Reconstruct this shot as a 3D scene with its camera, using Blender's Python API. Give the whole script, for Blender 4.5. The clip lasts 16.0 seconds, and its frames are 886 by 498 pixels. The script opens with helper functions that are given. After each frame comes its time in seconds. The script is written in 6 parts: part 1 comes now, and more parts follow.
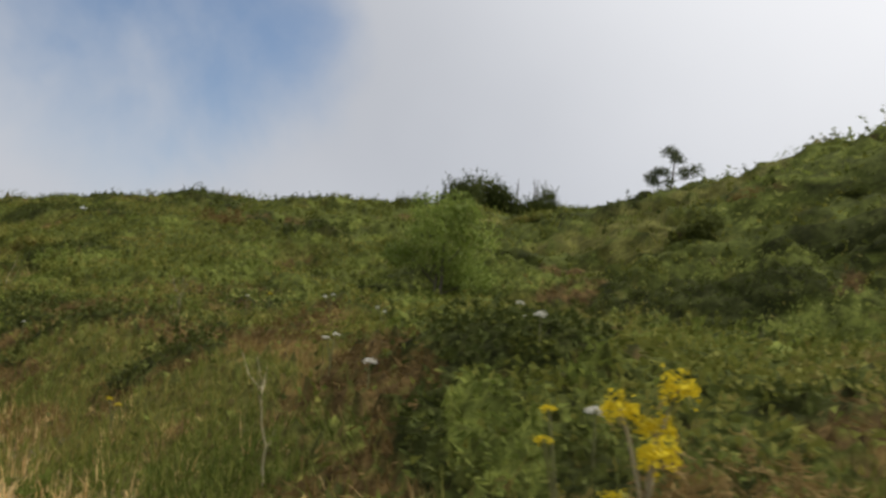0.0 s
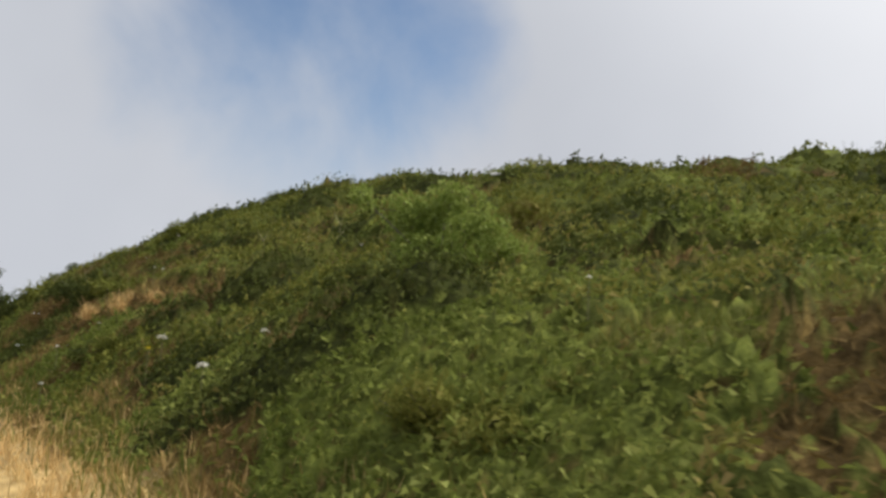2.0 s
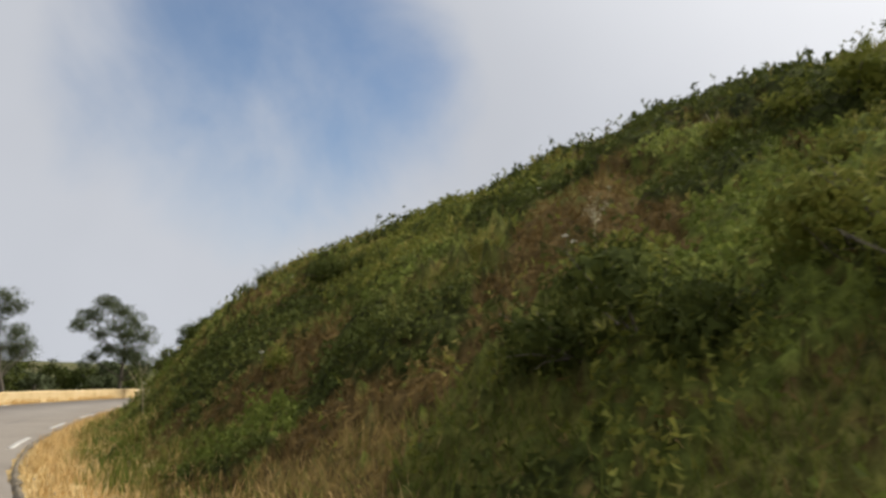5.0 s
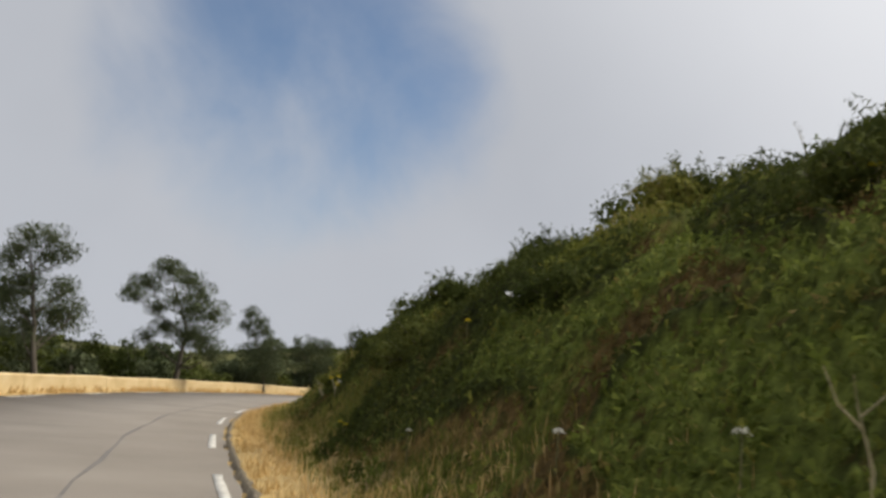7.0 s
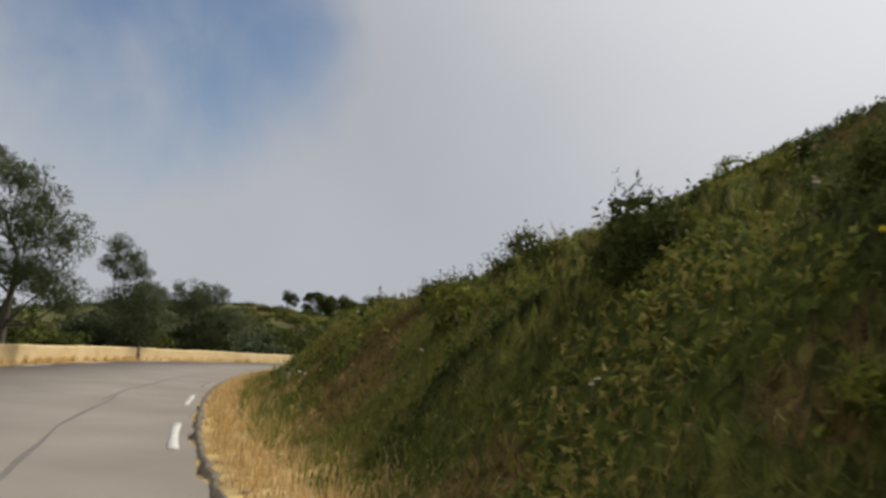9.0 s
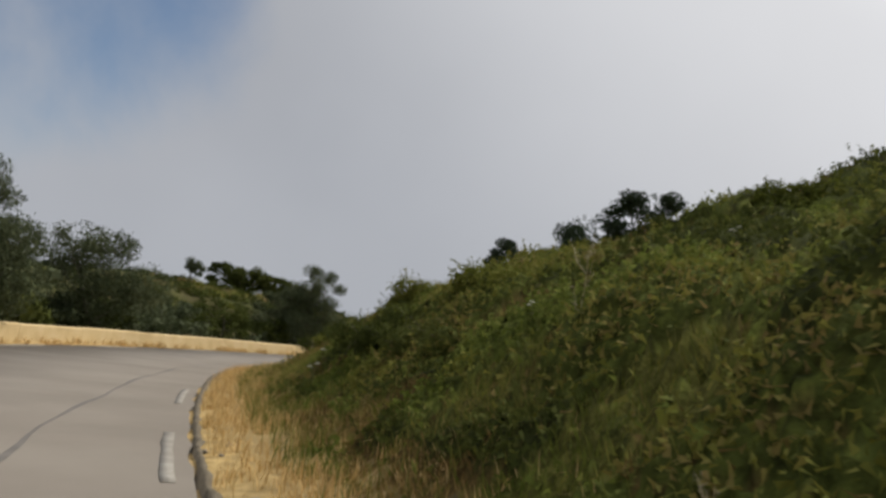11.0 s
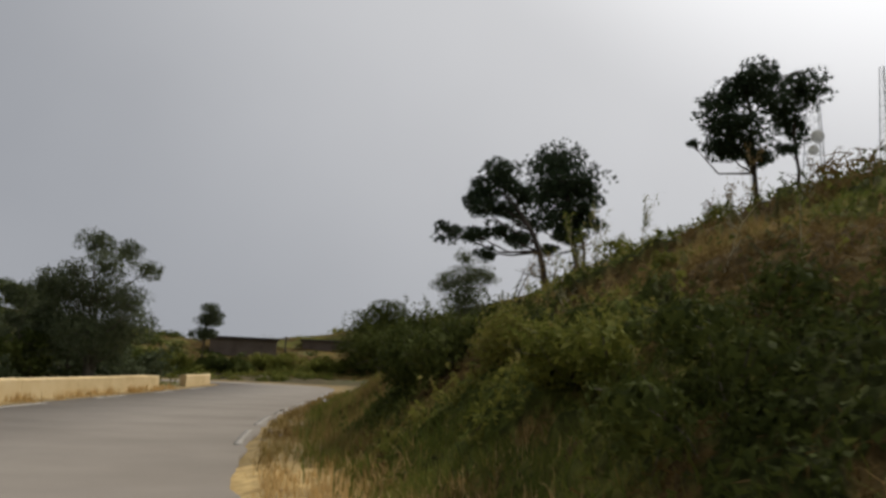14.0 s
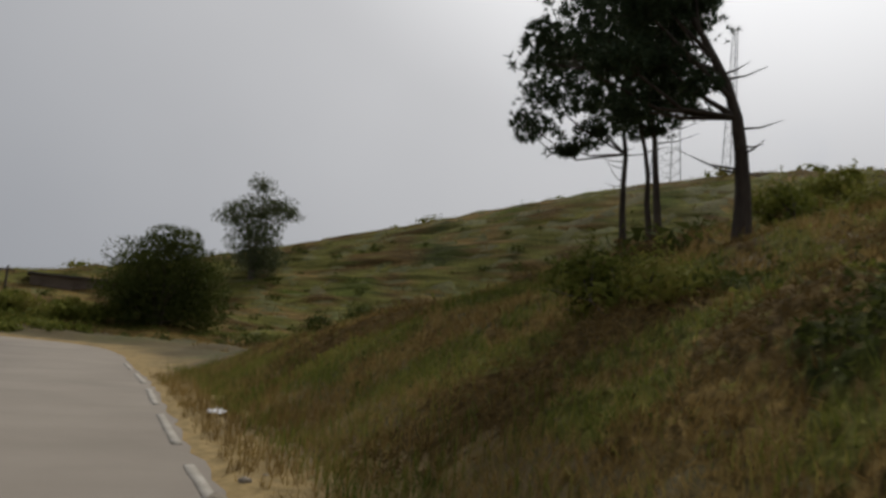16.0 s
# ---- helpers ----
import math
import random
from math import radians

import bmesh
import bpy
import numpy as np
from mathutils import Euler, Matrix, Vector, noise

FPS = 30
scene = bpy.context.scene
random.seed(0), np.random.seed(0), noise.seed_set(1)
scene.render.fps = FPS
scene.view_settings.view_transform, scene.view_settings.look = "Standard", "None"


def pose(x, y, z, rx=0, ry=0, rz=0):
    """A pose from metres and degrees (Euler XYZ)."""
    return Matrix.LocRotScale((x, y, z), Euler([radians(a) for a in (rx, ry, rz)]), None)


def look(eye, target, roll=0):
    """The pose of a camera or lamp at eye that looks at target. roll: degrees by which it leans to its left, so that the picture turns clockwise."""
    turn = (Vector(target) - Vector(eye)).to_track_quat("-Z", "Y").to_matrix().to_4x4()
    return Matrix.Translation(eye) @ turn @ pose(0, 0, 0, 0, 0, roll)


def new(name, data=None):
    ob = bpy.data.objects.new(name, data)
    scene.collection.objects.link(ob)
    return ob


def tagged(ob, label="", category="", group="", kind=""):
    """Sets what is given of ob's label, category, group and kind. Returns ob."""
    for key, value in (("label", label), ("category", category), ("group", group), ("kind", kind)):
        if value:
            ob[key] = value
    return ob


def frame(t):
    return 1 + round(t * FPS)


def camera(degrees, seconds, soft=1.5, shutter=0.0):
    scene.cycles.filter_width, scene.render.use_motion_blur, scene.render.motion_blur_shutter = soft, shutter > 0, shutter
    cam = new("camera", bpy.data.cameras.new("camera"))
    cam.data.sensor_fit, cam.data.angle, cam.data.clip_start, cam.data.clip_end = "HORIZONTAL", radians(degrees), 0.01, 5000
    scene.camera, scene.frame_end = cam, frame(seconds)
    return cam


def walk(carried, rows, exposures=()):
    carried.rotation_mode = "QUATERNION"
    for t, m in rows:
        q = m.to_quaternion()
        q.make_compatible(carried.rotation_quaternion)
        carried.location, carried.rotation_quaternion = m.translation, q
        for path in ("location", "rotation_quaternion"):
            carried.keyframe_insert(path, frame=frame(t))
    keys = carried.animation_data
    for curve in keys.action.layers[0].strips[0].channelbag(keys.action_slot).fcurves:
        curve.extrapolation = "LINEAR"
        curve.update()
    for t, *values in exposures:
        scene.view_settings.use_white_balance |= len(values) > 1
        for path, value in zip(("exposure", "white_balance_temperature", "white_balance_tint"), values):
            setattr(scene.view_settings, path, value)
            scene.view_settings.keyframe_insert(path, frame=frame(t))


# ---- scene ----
cam = camera(57.4, 16.0, soft=3.0, shutter=0.08)
PATH = [
    (0, (18.599, 13.868, 1.274), (17.290, 23.701, 2.537), 4.2),
    (0.5, (15.497, 16.532, 1.267), (13.633, 26.279, 2.504), 3.7),
    (1, (12.314, 18.979, 1.259), (9.950, 28.606, 2.580), 2.7),
    (1.5, (9.039, 21.187, 1.235), (6.127, 30.663, 2.544), 2.4),
    (2, (5.726, 23.293, 1.250), (2.436, 32.659, 2.456), 3.1),
    (2.5, (2.432, 25.376, 1.296), (-0.823, 34.730, 2.677), 2.7),
    (3, (-0.816, 27.479, 1.326), (-3.904, 36.880, 2.772), 4.0),
    (3.5, (-4.112, 29.633, 1.262), (-7.156, 39.049, 2.702), 2.8),
    (6, (-19.956, 41.441, 1.210), (-22.769, 50.811, 3.284), 0.1),
    (6.5, (-22.840, 44.259, 1.231), (-26.158, 53.338, 3.793), 3.3),
    (7, (-25.675, 47.247, 1.218), (-28.718, 56.613, 2.956), 5.1),
    (7.5, (-28.298, 50.421, 1.242), (-31.114, 59.875, 2.879), 4.8),
    (8, (-30.844, 53.877, 1.241), (-33.206, 63.473, 2.767), 4.5),
    (8.5, (-33.312, 57.617, 1.265), (-35.138, 67.361, 2.575), 4.8),
    (9, (-35.590, 61.534, 1.227), (-36.866, 71.362, 2.558), 4.2),
    (9.5, (-37.708, 65.457, 1.266), (-38.637, 75.333, 2.530), 5.2),
    (12, (-45.136, 83.114, 1.202), (-44.428, 93.011, 2.444), 4.5),
    (12.5, (-46.438, 87.143, 1.183), (-45.444, 97.024, 2.355), 3.7),
    (13, (-47.691, 91.199, 1.185), (-46.303, 101.023, 2.435), 6.4),
    (13.5, (-48.735, 95.201, 1.186), (-46.444, 104.857, 2.414), 4.8),
    (14, (-49.301, 99.153, 1.226), (-45.921, 108.442, 2.735), 2.3),
    (14.5, (-49.682, 103.329, 1.230), (-45.523, 112.296, 2.748), 5.3),
    (15, (-49.623, 107.447, 1.244), (-44.658, 115.975, 2.865), 3.7),
    (15.5, (-49.113, 111.619, 1.288), (-43.436, 119.696, 2.879), 4.6),
    (16, (-48.392, 115.882, 1.377), (-42.146, 123.603, 2.548), 5.2),
]
EXPOSURES = [(0.0, 0.1), (1.0, 0.1), (2.5, 0.27), (3.5, 0.3), (6.0, 0.08), (8.0, -0.08), (9.5, -0.2), (12.0, -0.3), (13.5, -0.4), (14.5, -0.6), (16.0, -0.7)]
walk(cam, [(t, look(eye, target, roll)) for t, eye, target, roll in PATH], EXPOSURES)

# ---------------------------------------------------------------- light
SUN_AZ, SUN_EL = radians(-62), radians(50)      # azimuth counted from +y, to the left
sun_way = Vector((-math.sin(SUN_AZ) * math.cos(SUN_EL), math.cos(SUN_AZ) * math.cos(SUN_EL), math.sin(SUN_EL)))
sun_data = bpy.data.lights.new("sun", "SUN")
sun_data.energy, sun_data.angle, sun_data.color = 3.4, radians(9), (1.0, 0.93, 0.82)
sun = new("sun", sun_data)
sun.matrix_world = look((0, 0, 60), Vector((0, 0, 60)) - sun_way)

world = bpy.data.worlds.new("sky")
scene.world = world
world.use_nodes = True
wt = world.node_tree
wt.nodes.clear()


def wnode(kind, **values):
    n = wt.nodes.new(kind)
    for key, value in values.items():
        n.inputs[int(key[1:])].default_value = value
    return n


def wmath(op, a, b=None):
    n = wt.nodes.new("ShaderNodeMath")
    n.operation = op
    for k, v in enumerate((a, b)):
        if v is None:
            continue
        if isinstance(v, (int, float)):
            n.inputs[k].default_value = v
        else:
            wt.links.new(v, n.inputs[k])
    return n.outputs[0]


def wramp(value, lo, hi):
    n = wt.nodes.new("ShaderNodeMapRange")
    n.interpolation_type = "SMOOTHSTEP"
    wt.links.new(value, n.inputs[0])
    n.inputs[1].default_value, n.inputs[2].default_value = lo, hi
    return n.outputs[0]


def wmix(f, a, b):
    n = wt.nodes.new("ShaderNodeMix")
    n.data_type = "RGBA"
    for v, slot in ((f, 0), (a, 6), (b, 7)):
        if isinstance(v, tuple):
            n.inputs[slot].default_value = v
        else:
            wt.links.new(v, n.inputs[slot])
    return n.outputs[2]


def wdot(way):
    n = wt.nodes.new("ShaderNodeVectorMath")
    n.operation = "DOT_PRODUCT"
    wt.links.new(wdir, n.inputs[0])
    n.inputs[1].default_value = way
    return n.outputs["Value"]


coord = wt.nodes.new("ShaderNodeTexCoord")
wdir = coord.outputs["Generated"]
sky = wt.nodes.new("ShaderNodeTexSky")
sky.sky_type, sky.sun_disc = "NISHITA", False
sky.sun_elevation, sky.sun_rotation = SUN_EL, -SUN_AZ
sky.air_density, sky.dust_density = 1.0, 0.6
blue = wt.nodes.new("ShaderNodeVectorMath")
blue.operation = "SCALE"
wt.links.new(sky.outputs[0], blue.inputs[0])
blue.inputs["Scale"].default_value = 0.105
# broken cloud: soft noise, thinner round one gap in the cover
puff = wt.nodes.new("ShaderNodeTexNoise")
wt.links.new(wdir, puff.inputs["Vector"])
puff.inputs["Scale"].default_value, puff.inputs["Detail"].default_value, puff.inputs["Roughness"].default_value = 3.2, 6.0, 0.55
puff.inputs["Distortion"].default_value = 0.4
GAP_AZ, GAP_EL = radians(29.5), radians(21.5)
gap_way = (-math.sin(GAP_AZ) * math.cos(GAP_EL), math.cos(GAP_AZ) * math.cos(GAP_EL), math.sin(GAP_EL))
near_gap = wramp(wdot(gap_way), 0.95, 1.0)
cover = wmath("SUBTRACT", wmath("ADD", puff.outputs["Fac"], 0.34), wmath("MULTIPLY", near_gap, 0.52))
cover = wramp(cover, 0.18, 0.72)
glow = wramp(wdot(tuple(sun_way)), 0.35, 1.0)
shade = wt.nodes.new("ShaderNodeTexNoise")
wt.links.new(wdir, shade.inputs["Vector"])
shade.inputs["Scale"].default_value, shade.inputs["Detail"].default_value = 2.0, 4.0
cloud = wmix(glow, (0.52, 0.54, 0.585, 1), (1.06, 1.06, 1.08, 1))
cloud = wmix(wramp(shade.outputs["Fac"], 0.3, 0.75), cloud, wmix(glow, (0.46, 0.48, 0.525, 1), (1.0, 1.0, 1.02, 1)))
cloud = wmix(wramp(wdot(tuple(sun_way)), 0.78, 1.0), cloud, (1.9, 1.9, 1.92, 1))
background = wt.nodes.new("ShaderNodeBackground")
wt.links.new(wmix(cover, blue.outputs[0], cloud), background.inputs["Color"])
background.inputs["Strength"].default_value = 1.0
wout = wt.nodes.new("ShaderNodeOutputWorld")
wt.links.new(background.outputs[0], wout.inputs[0])

# ---------------------------------------------------------------- materials


def material(name, colours, scale=6.0, rough=0.8, bump=0.3, fine=40.0, island=0.0, own=0.0, through_light=0.0, stretch=None, metal=0.0, depth=0.01, patchy=False):
    """A surface whose colour wanders between the given ones at two scales, with a fine relief.
    island, own: how far single pieces and single objects differ; through_light: share of light that passes a leaf."""
    mat = bpy.data.materials.new(name)
    mat.use_nodes = True
    nt = mat.node_tree
    bsdf = nt.nodes["Principled BSDF"]
    link = nt.links.new
    geo = nt.nodes.new("ShaderNodeNewGeometry")
    where = nt.nodes.new("ShaderNodeMapping")
    link(geo.outputs["Position"], where.inputs["Vector"])
    if stretch:
        where.inputs["Scale"].default_value = stretch
    wide = nt.nodes.new("ShaderNodeTexNoise")
    wide.inputs["Scale"].default_value, wide.inputs["Detail"].default_value = scale, 5.0
    small = nt.nodes.new("ShaderNodeTexNoise")
    small.inputs["Scale"].default_value, small.inputs["Detail"].default_value = fine, 4.0
    for n in (wide, small):
        link(where.outputs[0], n.inputs["Vector"])

    def total(*terms):
        out = None
        for socket, factor in terms:
            m = nt.nodes.new("ShaderNodeMath")
            m.operation = "MULTIPLY_ADD"
            link(socket, m.inputs[0])
            m.inputs[1].default_value = factor
            if out is None:
                m.inputs[2].default_value = 0.0
            else:
                link(out, m.inputs[2])
            out = m.outputs[0]
        return out

    info = nt.nodes.new("ShaderNodeObjectInfo")
    base = 1.0 - island - own
    broad = wide.outputs["Fac"]
    if patchy:
        gain = nt.nodes.new("ShaderNodeMapRange")
        link(broad, gain.inputs[0])
        gain.inputs[1].default_value, gain.inputs[2].default_value = 0.40, 0.62
        broad = gain.outputs[0]
    value = total((broad, 0.65 * base), (small.outputs["Fac"], 0.35 * base), (geo.outputs["Random Per Island"], island), (info.outputs["Random"], own))
    spread = nt.nodes.new("ShaderNodeMapRange")
    link(value, spread.inputs[0])
    low = 0.30 * base
    spread.inputs[1].default_value, spread.inputs[2].default_value = low, 1.0 - low
    ramp = nt.nodes.new("ShaderNodeValToRGB")
    while len(ramp.color_ramp.elements) < len(colours):
        ramp.color_ramp.elements.new(0.5)
    for n, (element, colour) in enumerate(zip(ramp.color_ramp.elements, colours)):
        element.position = n / max(1, len(colours) - 1)
        element.color = (*colour, 1)
    link(spread.outputs[0], ramp.inputs[0])
    link(ramp.outputs[0], bsdf.inputs["Base Color"])
    bsdf.inputs["Roughness"].default_value = rough
    bsdf.inputs["Metallic"].default_value = metal
    bsdf.inputs["Specular IOR Level"].default_value = 0.03 if through_light else 0.25
    if bump:
        relief = nt.nodes.new("ShaderNodeBump")
        relief.inputs["Strength"].default_value, relief.inputs["Distance"].default_value = bump, depth
        link(small.outputs["Fac"], relief.inputs["Height"])
        link(relief.outputs[0], bsdf.inputs["Normal"])
    if through_light:
        thin = nt.nodes.new("ShaderNodeBsdfTranslucent")
        link(ramp.outputs[0], thin.inputs["Color"])
        both = nt.nodes.new("ShaderNodeMixShader")
        both.inputs[0].default_value = through_light
        link(bsdf.outputs[0], both.inputs[1])
        link(thin.outputs[0], both.inputs[2])
        link(both.outputs[0], nt.nodes["Material Output"].inputs["Surface"])
    return mat


SOIL = material("dry soil under grass", [(0.035, 0.028, 0.013), (0.06, 0.046, 0.02), (0.085, 0.065, 0.028), (0.13, 0.09, 0.042)], 0.35, 0.95, 0.6, 9.0, depth=0.05)
GRAVEL = material("dark gravelly earth", [(0.08, 0.066, 0.046), (0.15, 0.125, 0.088), (0.24, 0.20, 0.14)], 5.0, 0.95, 0.8, 45.0, depth=0.02)


def grown_over(mat, key, colours, scale):
    """Lets another cover (moss, thatch) take over the ground where the ground's own layer of that name says so."""
    nt = mat.node_tree
    bsdf = nt.nodes["Principled BSDF"]
    before = bsdf.inputs["Base Color"].links[0].from_socket
    layer = nt.nodes.new("ShaderNodeAttribute")
    layer.attribute_name = key
    geo = nt.nodes.new("ShaderNodeNewGeometry")
    speck = nt.nodes.new("ShaderNodeTexNoise")
    speck.inputs["Scale"].default_value, speck.inputs["Detail"].default_value = scale, 6.0
    nt.links.new(geo.outputs["Position"], speck.inputs["Vector"])
    ramp = nt.nodes.new("ShaderNodeValToRGB")
    ramp.color_ramp.elements[0].position, ramp.color_ramp.elements[1].position = 0.3, 0.7
    for element, colour in zip(ramp.color_ramp.elements, colours):
        element.color = (*colour, 1)
    nt.links.new(speck.outputs["Fac"], ramp.inputs[0])
    mix = nt.nodes.new("ShaderNodeMix")
    mix.data_type = "RGBA"
    nt.links.new(layer.outputs["Fac"], mix.inputs[0])
    nt.links.new(before, mix.inputs[6])
    nt.links.new(ramp.outputs[0], mix.inputs[7])
    nt.links.new(mix.outputs[2], bsdf.inputs["Base Color"])


grown_over(SOIL, "lush", [(0.045, 0.055, 0.012), (0.12, 0.126, 0.03)], 3.0)
grown_over(SOIL, "straw", [(0.27, 0.185, 0.07), (0.56, 0.40, 0.17)], 5.0)
ASPHALT = material("worn grey asphalt", [(0.165, 0.146, 0.122), (0.20, 0.176, 0.15), (0.235, 0.212, 0.18)], 0.5, 0.85, 0.5, 160.0, depth=0.004)
TAR = material("dark tar", [(0.11, 0.10, 0.088), (0.19, 0.17, 0.148)], 4.0, 0.6, 0.3, 60.0)
PAINT = material("worn white road paint", [(0.30, 0.28, 0.24), (0.50, 0.48, 0.43), (0.64, 0.62, 0.57)], 5.0, 0.7, 0.3, 70.0)
FADED = material("nearly worn off road paint", [(0.20, 0.18, 0.155), (0.27, 0.25, 0.215), (0.40, 0.38, 0.34)], 3.0, 0.75, 0.3, 50.0)
WALL = material("cream painted concrete", [(0.42, 0.305, 0.148), (0.56, 0.43, 0.228), (0.61, 0.49, 0.29)], 1.3, 0.85, 0.4, 25.0)
STRAW = material("straw coloured dry grass", [(0.37, 0.235, 0.085), (0.55, 0.375, 0.155), (0.68, 0.485, 0.23), (0.42, 0.325, 0.125)], 0.5, 0.7, 0, 8.0, island=0.55, through_light=0.3)
DULL = material("dull dry herbs and grass", [(0.13, 0.085, 0.03), (0.23, 0.158, 0.057), (0.34, 0.245, 0.095), (0.17, 0.148, 0.046)], 0.5, 0.75, 0, 8.0, island=0.4, through_light=0.3, patchy=True)
OLIVE = material("olive green grass", [(0.058, 0.08, 0.016), (0.105, 0.133, 0.026), (0.175, 0.185, 0.041), (0.25, 0.21, 0.063)], 0.45, 0.65, 0, 5.0, island=0.5, through_light=0.35, patchy=True)
LEAF = material("mid green shrub leaves", [(0.048, 0.058, 0.012), (0.118, 0.132, 0.026), (0.20, 0.20, 0.046), (0.23, 0.172, 0.066)], 0.45, 0.75, 0, 6.0, island=0.3, own=0.25, through_light=0.3, patchy=True)
BRIGHT = material("light green shrub leaves", [(0.085, 0.11, 0.022), (0.16, 0.19, 0.042), (0.28, 0.30, 0.09)], 0.45, 0.75, 0, 6.0, island=0.4, own=0.1, through_light=0.4, patchy=True)
FRESH = material("fresh green sapling leaves", [(0.10, 0.145, 0.028), (0.19, 0.245, 0.05), (0.32, 0.37, 0.11)], 0.6, 0.45, 0, 6.0, island=0.5, through_light=0.4)
DARK = material("dark green shrub leaves", [(0.032, 0.042, 0.012), (0.066, 0.080, 0.020), (0.115, 0.125, 0.034)], 0.45, 0.75, 0, 6.0, island=0.3, own=0.25, through_light=0.25, patchy=True)
BROWN = material("dry brown shrub twigs and leaves", [(0.09, 0.06, 0.022), (0.165, 0.112, 0.042), (0.25, 0.175, 0.07)], 0.45, 0.8, 0, 6.0, island=0.3, own=0.2, through_light=0.2, patchy=True)
# gum leaf colour, lightened a little to paint in the haze over it
GUM = material("grey green gum leaves paled for haze", [(0.048, 0.062, 0.030), (0.082, 0.098, 0.048), (0.135, 0.15, 0.082)], 0.45, 0.5, 0, 5.0, island=0.5, own=0.15, through_light=0.25, patchy=True)
NEEDLE = material("dark pine needles", [(0.020, 0.032, 0.018), (0.040, 0.060, 0.032), (0.068, 0.090, 0.050)], 0.8, 0.55, 0, 6.0, island=0.5, through_light=0.15)
BARK = material("grey brown bark", [(0.05, 0.04, 0.03), (0.10, 0.085, 0.065), (0.16, 0.14, 0.11)], 5.0, 0.9, 0.7, 30.0, stretch=(1, 1, 0.25))
PINE_BARK = material("dark furrowed pine bark", [(0.028, 0.022, 0.018), (0.055, 0.044, 0.036), (0.09, 0.074, 0.06)], 5.0, 0.95, 0.9, 24.0, stretch=(1, 1, 0.25), depth=0.02)
STEM = material("dull green stems", [(0.09, 0.09, 0.035), (0.15, 0.145, 0.06)], 5.0, 0.7, 0, 30.0, own=0.2)
STALK = material("pale dry stalks", [(0.20, 0.17, 0.10), (0.32, 0.28, 0.17), (0.42, 0.37, 0.24)], 5.0, 0.8, 0, 30.0, own=0.2)
SILVER = material("silvery grey green leaves", [(0.11, 0.10, 0.06), (0.19, 0.175, 0.115), (0.29, 0.265, 0.185)], 5.0, 0.7, 0, 30.0, island=0.5, through_light=0.3)
YELLOW = material("yellow petals", [(0.52, 0.40, 0.015), (0.70, 0.58, 0.04)], 8.0, 0.6, 0, 30.0, island=0.6, through_light=0.3)
WHITE = material("white petals", [(0.55, 0.54, 0.47), (0.72, 0.71, 0.64)], 8.0, 0.6, 0, 30.0, island=0.6, through_light=0.3)
PINK = material("faded pink petals", [(0.38, 0.20, 0.18), (0.55, 0.33, 0.30)], 8.0, 0.6, 0, 30.0, island=0.6, through_light=0.3)
STEEL = material("galvanised steel", [(0.42, 0.43, 0.45), (0.55, 0.56, 0.58)], 3.0, 0.6, 0.1, 30.0, metal=0.15)
BRICK = material("weathered brown masonry", [(0.10, 0.075, 0.06), (0.15, 0.115, 0.09), (0.19, 0.15, 0.12)], 1.2, 0.9, 0.5, 12.0)
ROOF = material("dark sheet roof", [(0.07, 0.06, 0.055), (0.11, 0.095, 0.085)], 1.0, 0.8, 0.3, 10.0)
PLASTER = material("whitewashed plaster", [(0.55, 0.55, 0.54), (0.72, 0.72, 0.71)], 1.5, 0.85, 0.3, 15.0)
GLASS = material("dark window glass", [(0.02, 0.022, 0.025), (0.03, 0.032, 0.035)], 1.0, 0.15, 0, 8.0)
PLASTIC = material("pale plastic film", [(0.60, 0.62, 0.66), (0.78, 0.79, 0.80)], 6.0, 0.45, 0.4, 30.0, through_light=0.2)
STONE = material("grey brown stone", [(0.13, 0.11, 0.085), (0.22, 0.19, 0.15), (0.30, 0.26, 0.21)], 6.0, 0.9, 0.6, 30.0)

# ---------------------------------------------------------------- the plan: road and ground
# right-hand edge of the asphalt, in walking order
EDGE = [(63.8, -25.6), (48.9, -12.2), (34.1, 1.2), (19.2, 14.5), (9.5, 21.9), (-0.3, 28.2), (-10.2, 35.0), (-19.3, 42.2), (-25.1, 48.2),
        (-30.4, 55.4), (-35.0, 62.4), (-38.8, 69.2), (-41.8, 76.0), (-44.6, 83.6), (-46.9, 92.0), (-48.3, 99.5), (-48.4, 106.5), (-47.6, 112.5),
        (-46.2, 119.0), (-44.2, 126.0), (-42.2, 132.5), (-40.3, 139.5), (-38.4, 147.0), (-38.2, 152.5), (-41.5, 157.0), (-48.5, 160.0),
        (-60.0, 159.5), (-76.0, 152.0), (-100.0, 136.0)]
ROAD_W = 6.7          # asphalt
WALL_D = -7.3         # roadside face of the low wall


def smooth_line(points, step):
    p = np.array(points, float)
    p = np.vstack([2 * p[0] - p[1], p, 2 * p[-1] - p[-2]])
    out = []
    for a, b, c, d in zip(p[:-3], p[1:-2], p[2:-1], p[3:]):
        for u in np.arange(0, 1, 0.05):
            out.append(0.5 * (2 * b + (c - a) * u + (2 * a - 5 * b + 4 * c - d) * u * u + (3 * b - a - 3 * c + d) * u ** 3))
    out = np.array(out + [p[-2]])
    s = np.r_[0, np.cumsum(np.hypot(*np.diff(out, axis=0).T))]
    t = np.arange(0, s[-1], step)
    return np.stack([np.interp(t, s, out[:, 0]), np.interp(t, s, out[:, 1])], 1)


LINE = smooth_line(EDGE, 1.0)
WAY = np.gradient(LINE, axis=0)
WAY /= np.hypot(WAY[:, 0], WAY[:, 1])[:, None]
SIDE = np.stack([WAY[:, 1], -WAY[:, 0]], 1)


